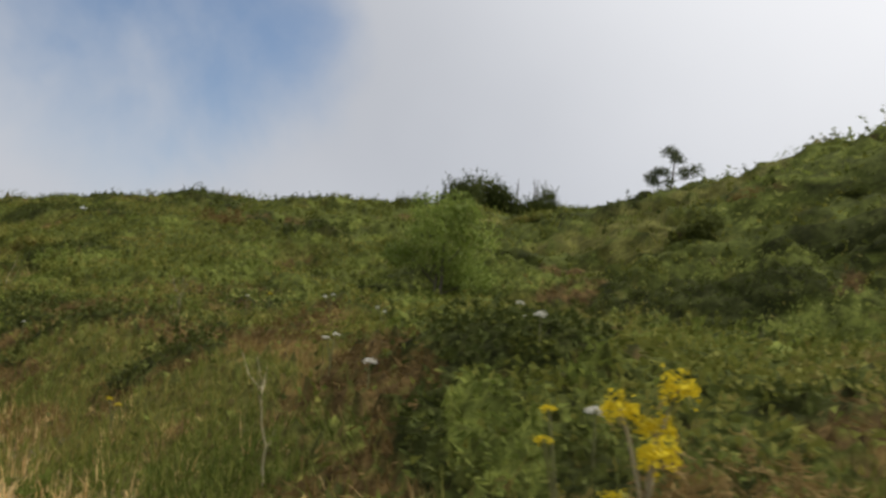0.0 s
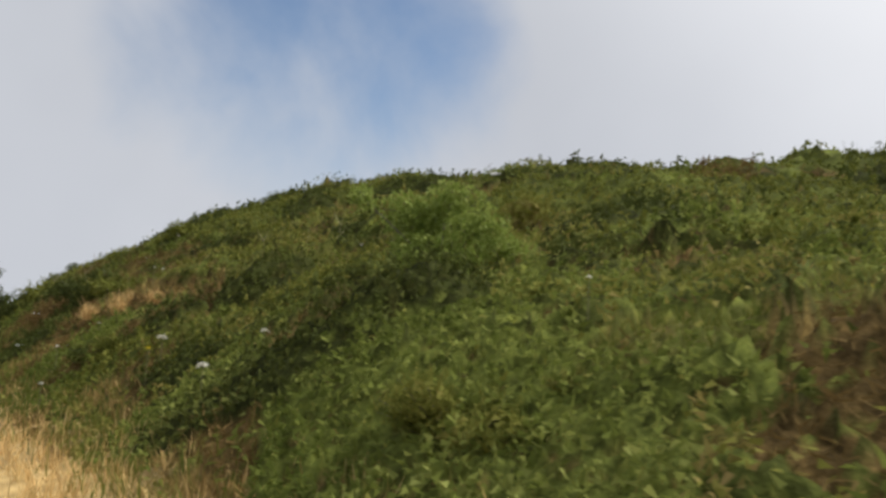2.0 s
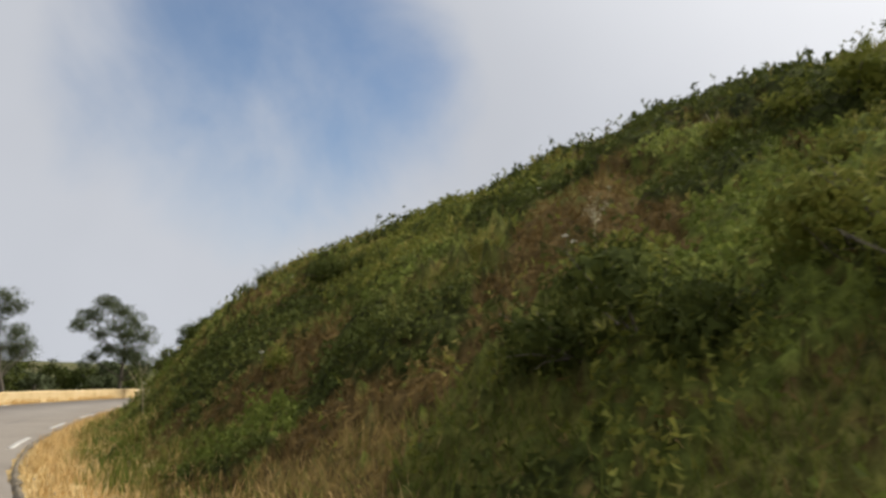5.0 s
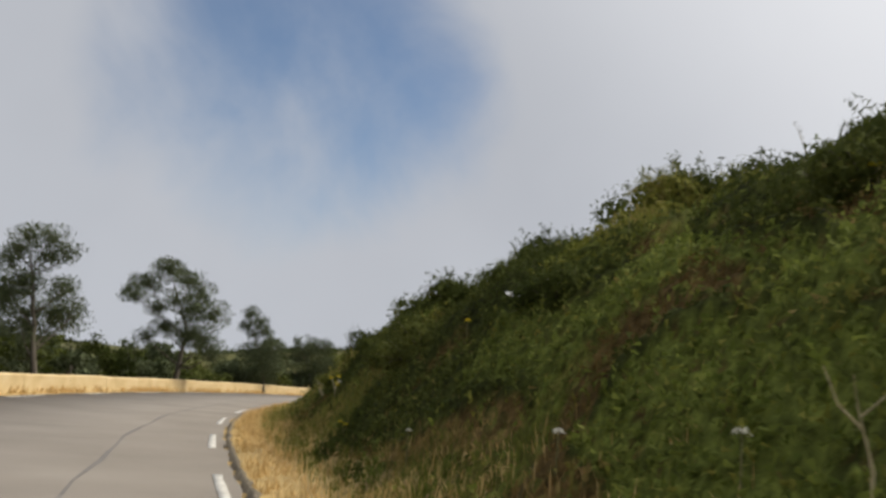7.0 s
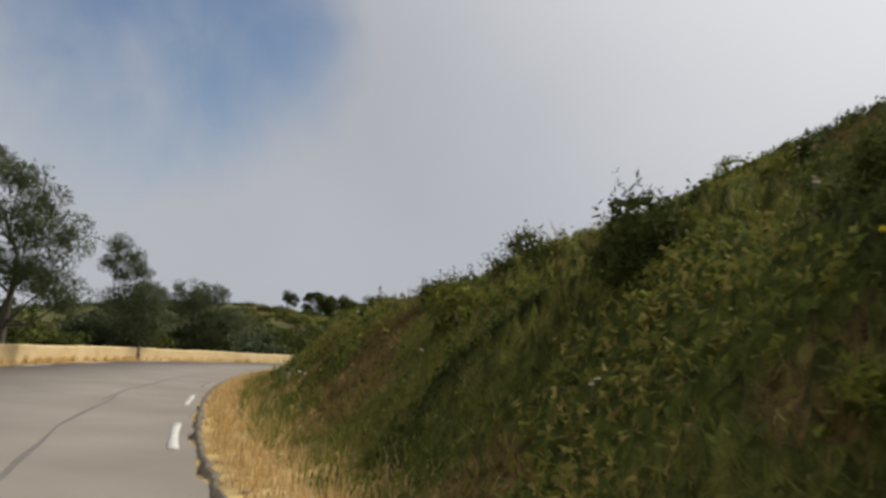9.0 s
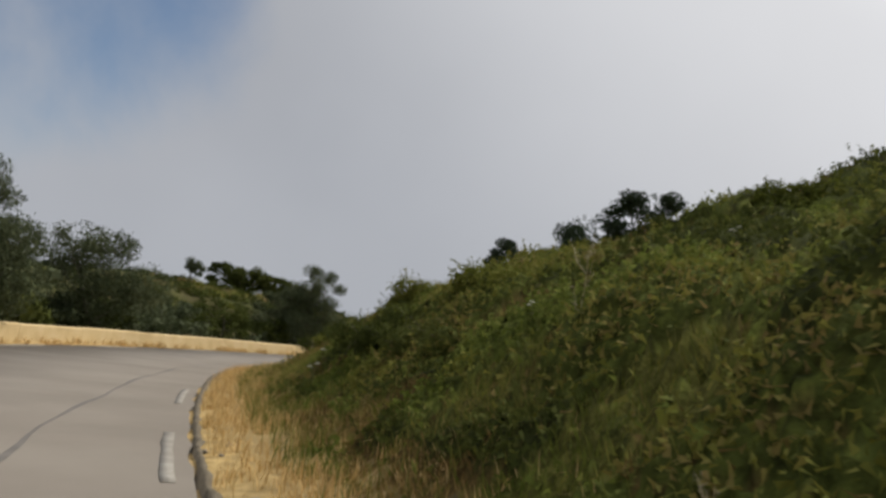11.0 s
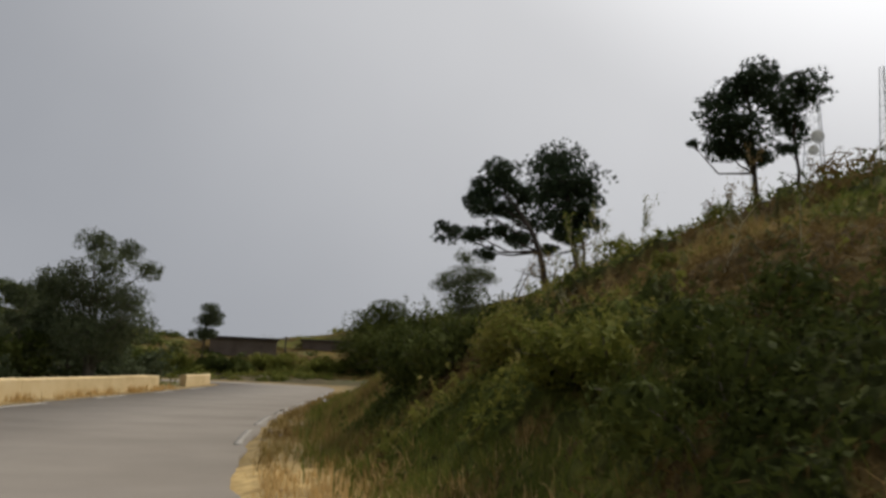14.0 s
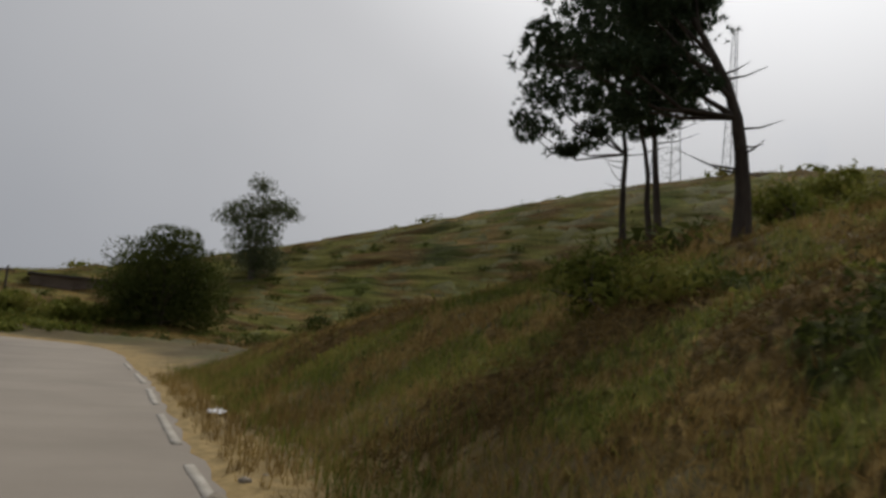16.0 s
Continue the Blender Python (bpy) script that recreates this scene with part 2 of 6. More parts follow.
def on_road(s, d):
    """The place s metres along the road and d metres to the right of its right-hand edge."""
    n = np.arange(len(LINE))
    return np.stack([np.interp(s, n, LINE[:, k]) + d * np.interp(s, n, SIDE[:, k]) for k in (0, 1)], -1)


def road_place(x, y):
    """The reverse: metres along the road and metres to the right of its edge."""
    q = np.stack([np.ravel(x), np.ravel(y)], 1)
    s, d = np.empty(len(q)), np.empty(len(q))
    for k in range(0, len(q), 20000):
        piece = q[k:k + 20000]
        off = piece[:, None] - LINE[None]
        n = (off ** 2).sum(2).argmin(1)
        near = off[np.arange(len(piece)), n]
        s[k:k + 20000] = n + (near * WAY[n]).sum(1)
        side = (near * SIDE[n]).sum(1)
        far = np.hypot(near[:, 0], near[:, 1])
        d[k:k + 20000] = np.where(far > 3, np.sign(side) * np.maximum(far, abs(side)), side)
    return s, d


# height of the bank at 4, 8, 14 and 24 m from the edge, every 16 m of road from 44 m on
BANK_S = np.arange(44.0, 221.0, 16.0)
BANK_D = np.array([1.3, 4.0, 8.0, 14.0, 24.0])
BANK = np.array([
    (0.6, 0.6, 1.0, 12.5), (0.9, 1.0, 1.2, 10.6), (1.2, 1.8, 2.3, 6.1), (1.7, 3.2, 5.5, 7.3), (1.8, 4.4, 7.1, 9.1), (2.8, 4.7, 7.3, 9.6),
    (2.1, 3.9, 7.4, 9.7), (1.9, 2.6, 6.3, 10.1), (1.6, 3.8, 6.0, 9.2), (2.0, 3.7, 5.6, 7.5), (1.7, 3.1, 5.25, 6.2), (0.2, 0.2, 0.4, 1.2)])
# the hill behind: heights of broad mounds, 28 m wide
HILL_X, HILL_Y = (-15, 20, 55, 95), (65, 105, 150, 200)
HILL = np.array([(8.2, 3.8, 4.1, 6.0), (3.4, 0.2, 3.1, 6.0), (9.7, 6.5, 6.5, 7.2), (2.0, 4.9, 8.1, 8.1)])


def lumps(x, y, size, seed):
    """Smooth waves that never line up, between about -1 and 1."""
    rng = np.random.default_rng(seed)
    out = np.zeros(np.shape(x))
    for k in range(7):
        a, f, ph = rng.uniform(0, 2 * np.pi), 2 * np.pi / (size * rng.uniform(0.55, 1.6)), rng.uniform(0, 2 * np.pi)
        out += np.sin(f * (np.cos(a) * x + np.sin(a) * y) + ph + 1.3 * np.sin(f * 0.6 * (np.sin(a) * x - np.cos(a) * y)))
    return out / 3.2


def height(x, y):
    x, y = np.ravel(np.asarray(x, float)), np.ravel(np.asarray(y, float))
    s, d = road_place(x, y)
    sc, dc = np.clip(s, BANK_S[0], BANK_S[-1]), np.clip(d, BANK_D[0], BANK_D[-1])
    full = np.c_[np.zeros(len(BANK)), BANK]
    cols = np.stack([np.interp(sc, BANK_S, full[:, k]) for k in range(5)], 1)
    n = np.clip(np.searchsorted(BANK_D, dc) - 1, 0, 3)
    u = (dc - BANK_D[n]) / (BANK_D[n + 1] - BANK_D[n])
    i = np.arange(len(x))
    bank = cols[i, n] * (1 - u) + cols[i, n + 1] * u
    far = np.clip((d - 20) / 30, 0, 1)
    far = far * far * (3 - 2 * far)
    hill = sum(HILL[b, a] * np.exp(-((x - hx) ** 2 + (y - hy) ** 2) / (2 * 28 ** 2)) for a, hx in enumerate(HILL_X) for b, hy in enumerate(HILL_Y))
    z = bank * (1 - far) + hill * far
    # over the wall the ground falls into a shallow valley and climbs again far off
    q = np.clip((-d + WALL_D - 1.0) / 14, 0, 1)
    z = z - 3.2 * q * q * (3 - 2 * q)
    ridge = 5.9 * np.exp(-((x + 86) ** 2 / (2 * 27 ** 2) + (y - 184) ** 2 / (2 * 17 ** 2)))
    z += ridge * np.clip((abs(d + 3.3) - 6) / 12, 0, 1) + 13 * np.exp(-((x + 400) ** 2 + (y - 420) ** 2) / (2 * 120 ** 2))
    rough = np.clip((d - 1.2) / 3, 0, 1) + np.clip((-d + WALL_D - 1.2) / 4, 0, 1)
    z += rough * (0.16 * lumps(x, y, 5.0, 3) + 0.06 * lumps(x, y, 1.6, 4))
    z += 0.03 * np.clip(d / 0.8, 0, 1) + np.where((d < 0.05) & (d > -ROAD_W - 0.05), -0.10, 0.0)
    return z


# ---------------------------------------------------------------- mesh helpers


def mesh_of(name, verts, faces, mat, smooth=False):
    """A mesh from arrays: verts (n, 3), faces (m, k) of one size."""
    me = bpy.data.meshes.new(name)
    verts, faces = np.asarray(verts, np.float32), np.asarray(faces, np.int32)
    m, k = faces.shape
    me.vertices.add(len(verts))
    me.vertices.foreach_set("co", verts.ravel())
    me.loops.add(m * k)
    me.loops.foreach_set("vertex_index", faces.ravel())
    me.polygons.add(m)
    me.polygons.foreach_set("loop_start", np.arange(m, dtype=np.int32) * k)
    me.polygons.foreach_set("loop_total", np.full(m, k, np.int32))
    if smooth:
        me.polygons.foreach_set("use_smooth", np.ones(m, bool))
    me.update(calc_edges=True)
    me.materials.append(mat)
    return me


def part(name, me, parent=None, label=""):
    ob = new(name, me)
    if parent is not None:
        ob.parent = parent
    if label:
        tagged(ob, label)
    return ob


def bm_mesh(name, bm, mat):
    me = bpy.data.meshes.new(name)
    bm.to_mesh(me)
    bm.free()
    me.materials.append(mat)
    return me


def box(bm, cx, cy, cz, sx, sy, sz, turn=0.0):
    m = Matrix.Translation((cx, cy, cz)) @ Matrix.Rotation(turn, 4, "Z") @ Matrix.Diagonal((sx, sy, sz, 1))
    return bmesh.ops.create_cube(bm, size=1.0, matrix=m)["verts"]


def tube(path, radii, sides=6):
    """Vertices and quads of a tapered tube along a path."""
    path = np.asarray(path, float)
    n = len(path)
    way = np.gradient(path, axis=0)
    way /= np.linalg.norm(way, axis=1)[:, None] + 1e-9
    up = np.where(abs(way[:, 2:3]) > 0.9, np.array([[1.0, 0, 0]]), np.array([[0, 0, 1.0]]))
    a = np.cross(way, up)
    a /= np.linalg.norm(a, axis=1)[:, None] + 1e-9
    b = np.cross(way, a)
    ang = np.arange(sides) * 2 * np.pi / sides
    ring = a[:, None] * np.cos(ang)[None, :, None] + b[:, None] * np.sin(ang)[None, :, None]
    verts = (path[:, None] + ring * np.asarray(radii)[:, None, None]).reshape(-1, 3)
    i, j = np.meshgrid(np.arange(n - 1), np.arange(sides), indexing="ij")
    k = (j + 1) % sides
    faces = np.stack([i * sides + j, i * sides + k, (i + 1) * sides + k, (i + 1) * sides + j], -1).reshape(-1, 4)
    return verts, faces


def joined(pieces):
    verts, faces, n = [], [], 0
    for v, f in pieces:
        verts.append(v)
        faces.append(f + n)
        n += len(v)
    return np.vstack(verts), np.vstack(faces)


def leaves(centres, length, width, rng, droop=0.0, jitter=0.35):
    """One small pointed leaf at each centre, turned at random."""
    n = len(centres)
    a = rng.normal(size=(n, 3))
    a[:, 2] -= droop
    a /= np.linalg.norm(a, axis=1)[:, None]
    b = np.cross(a, rng.normal(size=(n, 3)))
    b /= np.linalg.norm(b, axis=1)[:, None]
    size = 1 + jitter * rng.uniform(-1, 1, (n, 1))
    L, W = length * size, width * size
    v = np.stack([centres - a * L * 0.5 - b * W * 0.5, centres - a * L * 0.5 + b * W * 0.5, centres + a * L * 0.5], 1)
    return v.reshape(-1, 3), np.arange(3 * n).reshape(-1, 3)


def shards(centres, way, size, rng):
    """Broad leaf sprays that face outwards: the close inner foliage of a bush."""
    n = len(centres)
    w = way + rng.normal(0, 0.35, (n, 3))
    w /= np.linalg.norm(w, axis=1)[:, None]
    a = np.cross(w, rng.normal(size=(n, 3)))
    a /= np.linalg.norm(a, axis=1)[:, None]
    c = np.cross(w, a)
    R = (np.broadcast_to(size, (n,)) * rng.uniform(0.7, 1.2, n) * 0.58)[:, None]
    v = np.stack([centres + a * R, centres - a * R * 0.5 + c * R * 0.87, centres - a * R * 0.5 - c * R * 0.87], 1)
    return v.reshape(-1, 3), np.arange(3 * n).reshape(-1, 3)


def blades(x, y, z, length, width, rng, lean=0.35):
    """Grass: bent blades, broad below and pointed above."""
    n = len(x)
    az = rng.uniform(0, 2 * np.pi, n)
    face = rng.uniform(0, 2 * np.pi, n)
    L = length * rng.uniform(0.45, 1.25, n)
    W = width * rng.uniform(0.6, 1.3, n)
    tilt = np.abs(rng.normal(0, lean, n))
    base = np.stack([x, y, z], 1)
    out = np.stack([np.cos(az), np.sin(az), np.zeros(n)], 1)
    across = np.stack([np.cos(face), np.sin(face), np.zeros(n)], 1) * (W * 0.5)[:, None]
    up = np.array([0, 0, 1.0])
    mid = base + (up * np.cos(tilt * 0.5)[:, None] + out * np.sin(tilt * 0.5)[:, None]) * (L * 0.55)[:, None]
    tip = mid + (up * np.cos(tilt * 1.7)[:, None] + out * np.sin(tilt * 1.7)[:, None]) * (L * 0.5)[:, None]
    v = np.stack([base - across, base + across, mid + across * 0.8, mid - across * 0.8, tip], 1).reshape(-1, 3)
    k = np.arange(n)[:, None] * 5
    f = np.concatenate([k + np.array([[0, 1, 2]]), k + np.array([[0, 2, 3]]), k + np.array([[3, 2, 4]])], 0)
    return v, f


# ---------------------------------------------------------------- ground, road, lines, wall


def axis(lo, hi, fine, reach):
    mid = np.arange(lo, hi, fine)
    grow, step, v = [], fine, hi
    while v < reach:
        step *= 1.22
        v += step
        grow.append(v)
    back, step, v = [], fine, lo
    while v > -reach:
        step *= 1.22
        v -= step
        back.append(v)
    return np.r_[back[::-1], mid, grow]


gx, gy = axis(-75, 45, 0.6, 3000), axis(5, 185, 0.6, 3000)
X, Y = np.meshgrid(gx, gy)
Z = height(X, Y)
nx, ny = len(gx), len(gy)
i, j = np.meshgrid(np.arange(ny - 1), np.arange(nx - 1), indexing="ij")
quads = np.stack([i * nx + j, i * nx + j + 1, (i + 1) * nx + j + 1, (i + 1) * nx + j], -1).reshape(-1, 4)
ground = part("ground", mesh_of("ground", np.stack([X.ravel(), Y.ravel(), Z], 1), quads, SOIL, True))
gs, gd = road_place(X.ravel(), Y.ravel())
lush = np.clip(0.62 + 0.3 * lumps(X.ravel(), Y.ravel(), 6.0, 91) - np.clip((gs - 125) / 60, 0, 0.55) * np.clip((14 - gd) / 4, 0, 1), 0, 1) * np.clip((gd - 1.2) / 1.5, 0, 1)
lush = np.maximum(lush, 0.9 * np.clip((gd - 12) / 6, 0, 1) * (gs < 110))
lush *= 1 - 0.95 * np.exp(-((gs - 172) / 6) ** 2) * (gd < 8)
lush = np.where(gd < WALL_D - 1, 0.85, lush)
straw = np.clip(1.25 - np.clip(gd, 0, 99) / 1.7 + 0.45 * lumps(X.ravel(), Y.ravel(), 3.0, 92), 0, 1) * (gd > WALL_D - 0.8)
straw *= np.where(gs > 183, 0.45, 1.0)
straw = np.maximum(straw, 0.28 * np.exp(-((gs - 172) / 6) ** 2) * np.clip(0.5 + lumps(X.ravel(), Y.ravel(), 2.2, 93), 0, 1) * (gd > 0) * (gd < 7))
for key, values in (("lush", lush), ("straw", straw)):
    layer = ground.data.attributes.new(key, "FLOAT", "POINT")
    layer.data.foreach_set("value", values.astype(np.float32))
tagged(ground, "dry brown earth of the roadside bank and hills", "ground", kind="structure")




def lie(x, y):
    """Height of the finished ground sheet, read off its grid."""
    x, y = np.ravel(np.asarray(x, float)), np.ravel(np.asarray(y, float))
    a = np.clip(np.searchsorted(gx, x) - 1, 0, nx - 2)
    b = np.clip(np.searchsorted(gy, y) - 1, 0, ny - 2)
    u, w = (x - gx[a]) / (gx[a + 1] - gx[a]), (y - gy[b]) / (gy[b + 1] - gy[b])
    g = Z.reshape(ny, nx)
    return (g[b, a] * (1 - u) + g[b, a + 1] * u) * (1 - w) + (g[b + 1, a] * (1 - u) + g[b + 1, a + 1] * u) * w


def ground_at(x, y):
    return float(lie([x], [y])[0])


def strip(name, s0, s1, d0, d1, z, mat, step=1.0, thick=0.0, wobble=0.0, seed=1):
    """A ribbon along the road between two distances from its edge, with a thickness."""
    s = np.linspace(s0, s1, max(2, int((s1 - s0) / step) + 1))
    rng = np.random.default_rng(seed)
    w0, w1 = (rng.normal(0, wobble, len(s)) if wobble else np.zeros(len(s)) for _ in range(2))
    a, b = on_road(s, d0 + w0), on_road(s, d1 + w1)
    n = len(s)
    rows = [np.c_[a, np.full(n, z)], np.c_[b, np.full(n, z)]]
    if thick:
        rows += [np.c_[b, np.full(n, z - thick)], np.c_[a, np.full(n, z - thick)]]
    v = np.stack(rows, 1).reshape(-1, 3)
    m = len(rows)
    f = []
    for k in range(n - 1):
        for c in range(m if thick else 1):
            e = (c + 1) % m
            f.append((k * m + c, k * m + e, (k + 1) * m + e, (k + 1) * m + c))
    if thick:
        f += [(3, 2, 1, 0), tuple((n - 1) * m + c for c in range(4))]
    return mesh_of(name, v, f, mat)


road = part("road", strip("road", 2, 258, -ROAD_W, 0.0, 0.0, ASPHALT, 0.5, 0.12, 0.035))
tagged(road, "worn pale grey asphalt road with ragged edges", "road", kind="structure")


def verge(name, d0, d1, s0, s1, lift, mat, label, seed):
    """A ragged strip of thatch or gravel that follows the ground beside the asphalt."""
    r = np.random.default_rng(seed)
    ss = np.arange(s0, s1, 0.22)
    us = np.linspace(0, 1, 6)
    far = d1 + r.normal(0, 0.25, len(ss)) * (d1 - d0) * 0.5
    dd = d0 + (far[:, None] - d0) * us[None]
    p = np.stack([on_road(ss, dd[:, k]) for k in range(6)], 1)
    z = height(p[..., 0], p[..., 1]).reshape(len(ss), 6) + lift - np.array([0.02, 0, 0, 0, 0, 0.03])[None]
    i, j = np.meshgrid(np.arange(len(ss) - 1), np.arange(5), indexing="ij")
    f = np.stack([i * 6 + j, i * 6 + j + 1, (i + 1) * 6 + j + 1, (i + 1) * 6 + j], -1).reshape(-1, 4)
    return tagged(part(name, mesh_of(name, np.concatenate([p, z[..., None]], 2).reshape(-1, 3), f, mat, True)), label, name, kind="structure")


verge("gravel", -0.03, 0.14, 40, 180, 0.03, GRAVEL, "dark gravelly earth along the asphalt edge", 62)


def dash(s0, s1, d, width=0.12, mat=None):
    ob = part("edge_line", strip("edge_line", s0, s1, d, d + width, 0.006, mat or PAINT, 0.4, 0.004, 0.006, int(s0)))
    return tagged(ob, "worn white painted dash on the road edge", "road marking", "edge line dashes", "structure")


s = 64.25
while s < 176:
    if s < 162:
        dash(s + 0.05, s + 3.05, -0.27, mat=FADED if s > 152 else PAINT)
    s += 6.5
while s < 215:
    if s > 183:
        dash(s, s + 3.0, -0.21, 0.12, FADED)
    s += 4.33
s = 95.0
while s < 215:
    dash(s, s + 3.0, -ROAD_W + 0.22)
    s += 6.5
for s0, s1, d0, d1 in ((112, 150, -1.68, -1.6), (149, 176, -1.72, -0.95)):
    ss = np.linspace(s0, s1, 40)
    dd = d0 + (d1 - d0) * (ss - s0) / (s1 - s0) + 0.035 * np.sin(ss * 0.9) + 0.015 * np.sin(ss * 2.3)
    wide = 0.028 + 0.012 * np.sin(ss * 1.3)
    a, b = on_road(ss, dd - wide), on_road(ss, dd + wide)
    v = np.stack([np.c_[a, np.full(40, 0.004)], np.c_[b, np.full(40, 0.004)]], 1).reshape(-1, 3)
    f = [(2 * k, 2 * k + 1, 2 * k + 3, 2 * k + 2) for k in range(39)]
    seam = part("tar_seam", mesh_of("tar_seam", v, f, TAR))
    tagged(seam, "dark tar seam along the asphalt lane", "road marking", kind="structure")

# low parapet: cast lengths with a rounded top and thin joints
roadside_wall = tagged(new("roadside_wall"), "low cream painted concrete wall along the road", "wall", kind="structure")


def wall_length(s0, s1, tall):
    ss = np.linspace(s0, s1, 6)
    prof = [(0.0, -0.3), (0.0, tall - 0.05), (-0.05, tall), (-0.27, tall), (-0.32, tall - 0.05), (-0.32, -0.3)]
    v = np.concatenate([np.c_[on_road(ss, WALL_D + d), np.full(6, z)] for d, z in prof]).reshape(len(prof), 6, 3).transpose(1, 0, 2).reshape(-1, 3)
    m = len(prof)
    f = [(k * m + c, k * m + (c + 1) % m, (k + 1) * m + (c + 1) % m, (k + 1) * m + c) for k in range(5) for c in range(m)]
    me = bpy.data.meshes.new("wall_segment")
    me.from_pydata([tuple(p) for p in v], [], [tuple(reversed(q)) for q in f] + [tuple(range(m)), tuple(reversed(range(5 * m, 6 * m)))])
    me.materials.append(WALL)
    return part("wall_segment", me, roadside_wall)


rng = np.random.default_rng(5)
s = 60.0
while s < 207:
    wall_length(s, s + 3.985, 0.62 + rng.uniform(-0.015, 0.015))
    s += 4.0
for s0, s1 in ((208, 209.6), (215.0, 218.985), (219.0, 222.985), (223.0, 226.0)):
    wall_length(s0, s1, 0.6)


# ---------------------------------------------------------------- plants


def shrub_meshes(kind, seed, radius, tall, count, size, mat, twig_mat, fill=64):
    """Foliage and stems of one bush: lumps of small leaves on branching stems."""
    rng = np.random.default_rng(seed)
    lobes = rng.integers(7, 11)
    az = rng.uniform(0, 2 * np.pi, lobes)
    rr = radius * np.sqrt(rng.uniform(0.02, 0.75, lobes))
    cz = tall * rng.uniform(0.12, 0.76, lobes) * (1 - 0.35 * (rr / radius) ** 2)
    c = np.stack([rr * np.cos(az), rr * np.sin(az), cz], 1)
    lr = radius * rng.uniform(0.30, 0.52, lobes)
    n = rng.integers(0, lobes, count)
    way = rng.normal(size=(count, 3))
    way /= np.linalg.norm(way, axis=1)[:, None]
    rad = lr[n] * rng.uniform(0.25, 1.0, count) ** 0.4
    p = c[n] + way * rad[:, None] * np.array([1, 1, 0.85])
    # shoots that stand out of the round
    shoots = 46
    far = rng.integers(0, lobes, shoots)
    w = rng.normal(size=(shoots, 3)) * 0.7 + np.array([0, 0, 0.9])
    w /= np.linalg.norm(w, axis=1)[:, None]
    run = np.linspace(0.75, 1.0, 9)[None] * (1 + rng.uniform(0.04, 0.26, (shoots, 1)) * np.linspace(0, 1, 9)[None])
    tips = c[far][:, None] + w[:, None] * (lr[far][:, None] * run)[..., None]
    p = np.vstack([p, (tips + rng.normal(0, 0.014, tips.shape)).reshape(-1, 3)])
    p = p[p[:, 2] > 0.02]
    if kind == "broom":
        v, f = leaves(p, size * 2.6, size * 0.30, rng, droop=-1.6)
    elif kind == "dry":
        v, f = leaves(p, size * 2.2, size * 0.35, rng, droop=-0.6)
    else:
        v, f = leaves(p, size * 1.5, size * 0.42, rng, droop=-0.7)
    # close inner foliage of each lump
    fill = 12 if kind == "dry" else fill
    own = np.repeat(np.arange(lobes), fill)
    w = rng.normal(size=(len(own), 3))
    w /= np.linalg.norm(w, axis=1)[:, None]
    q = c[own] + w * (lr[own] * rng.uniform(0.5, 0.75, len(own)))[:, None] * np.array([1, 1, 0.85])
    v, f = joined([(v, f), shards(q, w, min(0.45, 3.0 / fill ** 0.5) * (0.3 if kind == "dry" else 1.0) * lr[own], rng)])
    foliage = mesh_of("foliage", v, f, mat)
    tubes = []
    for k in range(lobes):
        bend = rng.normal(0, 0.08 * radius, 3)
        foot = np.array([c[k, 0] * 0.15, c[k, 1] * 0.15, -0.1])
        path = [foot, foot * 0.5 + c[k] * 0.5 + bend, c[k] + np.array([0, 0, lr[k] * 0.6])]
        tubes.append(tube(path, [0.022 * tall, 0.014 * tall, 0.004], 5))
        for _ in range(3):
            w = rng.normal(size=3)
            w /= np.linalg.norm(w)
            tubes.append(tube([path[1], path[1] * 0.4 + (c[k] + w * lr[k]) * 0.6 + bend * 0.3, c[k] + w * lr[k] * 1.02], [0.009 * tall, 0.006 * tall, 0.002], 4))
    v, f = joined(tubes)
    return foliage, mesh_of("branchwork", v, f, twig_mat)


def shrub(meshes, x, y, scale, turn, label, group="shrubs on the bank", squash=1.0, sink=0.06):
    ob = new("shrub")
    ob.matrix_world = Matrix.LocRotScale((x, y, ground_at(x, y) - sink * scale), Euler((0, 0, turn)), (scale, scale, scale * squash))
    tagged(ob, label, "shrub", group)
    part("foliage", meshes[0], ob)
    part("branchwork", meshes[1], ob)
    return ob


LABELS = {"leafy": "rounded mid green shrub with small leaves on the bank", "dark": "dense dark green evergreen shrub on the bank",
          "broom": "wiry green broom shrub on the grassy bank", "dry": "dry brown twiggy shrub on the bank",
          "light": "loose light green leafy shrub beside the road"}
SORTS = {
    "leafy": [shrub_meshes("leafy", 10 + k, 1.0, 1.0, 2400, 0.052, LEAF, BARK, 200) for k in range(2)],
    "dark": [shrub_meshes("leafy", 20 + k, 1.0, 1.05, 2400, 0.052, DARK, BARK, 200) for k in range(2)],
    "broom": [shrub_meshes("broom", 30 + k, 1.0, 1.1, 2400, 0.052, LEAF, BARK, 200) for k in range(2)],
    "dry": [shrub_meshes("dry", 40 + k, 1.0, 0.9, 2200, 0.055, BROWN, BROWN) for k in range(2)],
    "light": [shrub_meshes("leafy", 50 + k, 1.0, 1.1, 5200, 0.05, BRIGHT, BARK, 130) for k in range(2)],
}
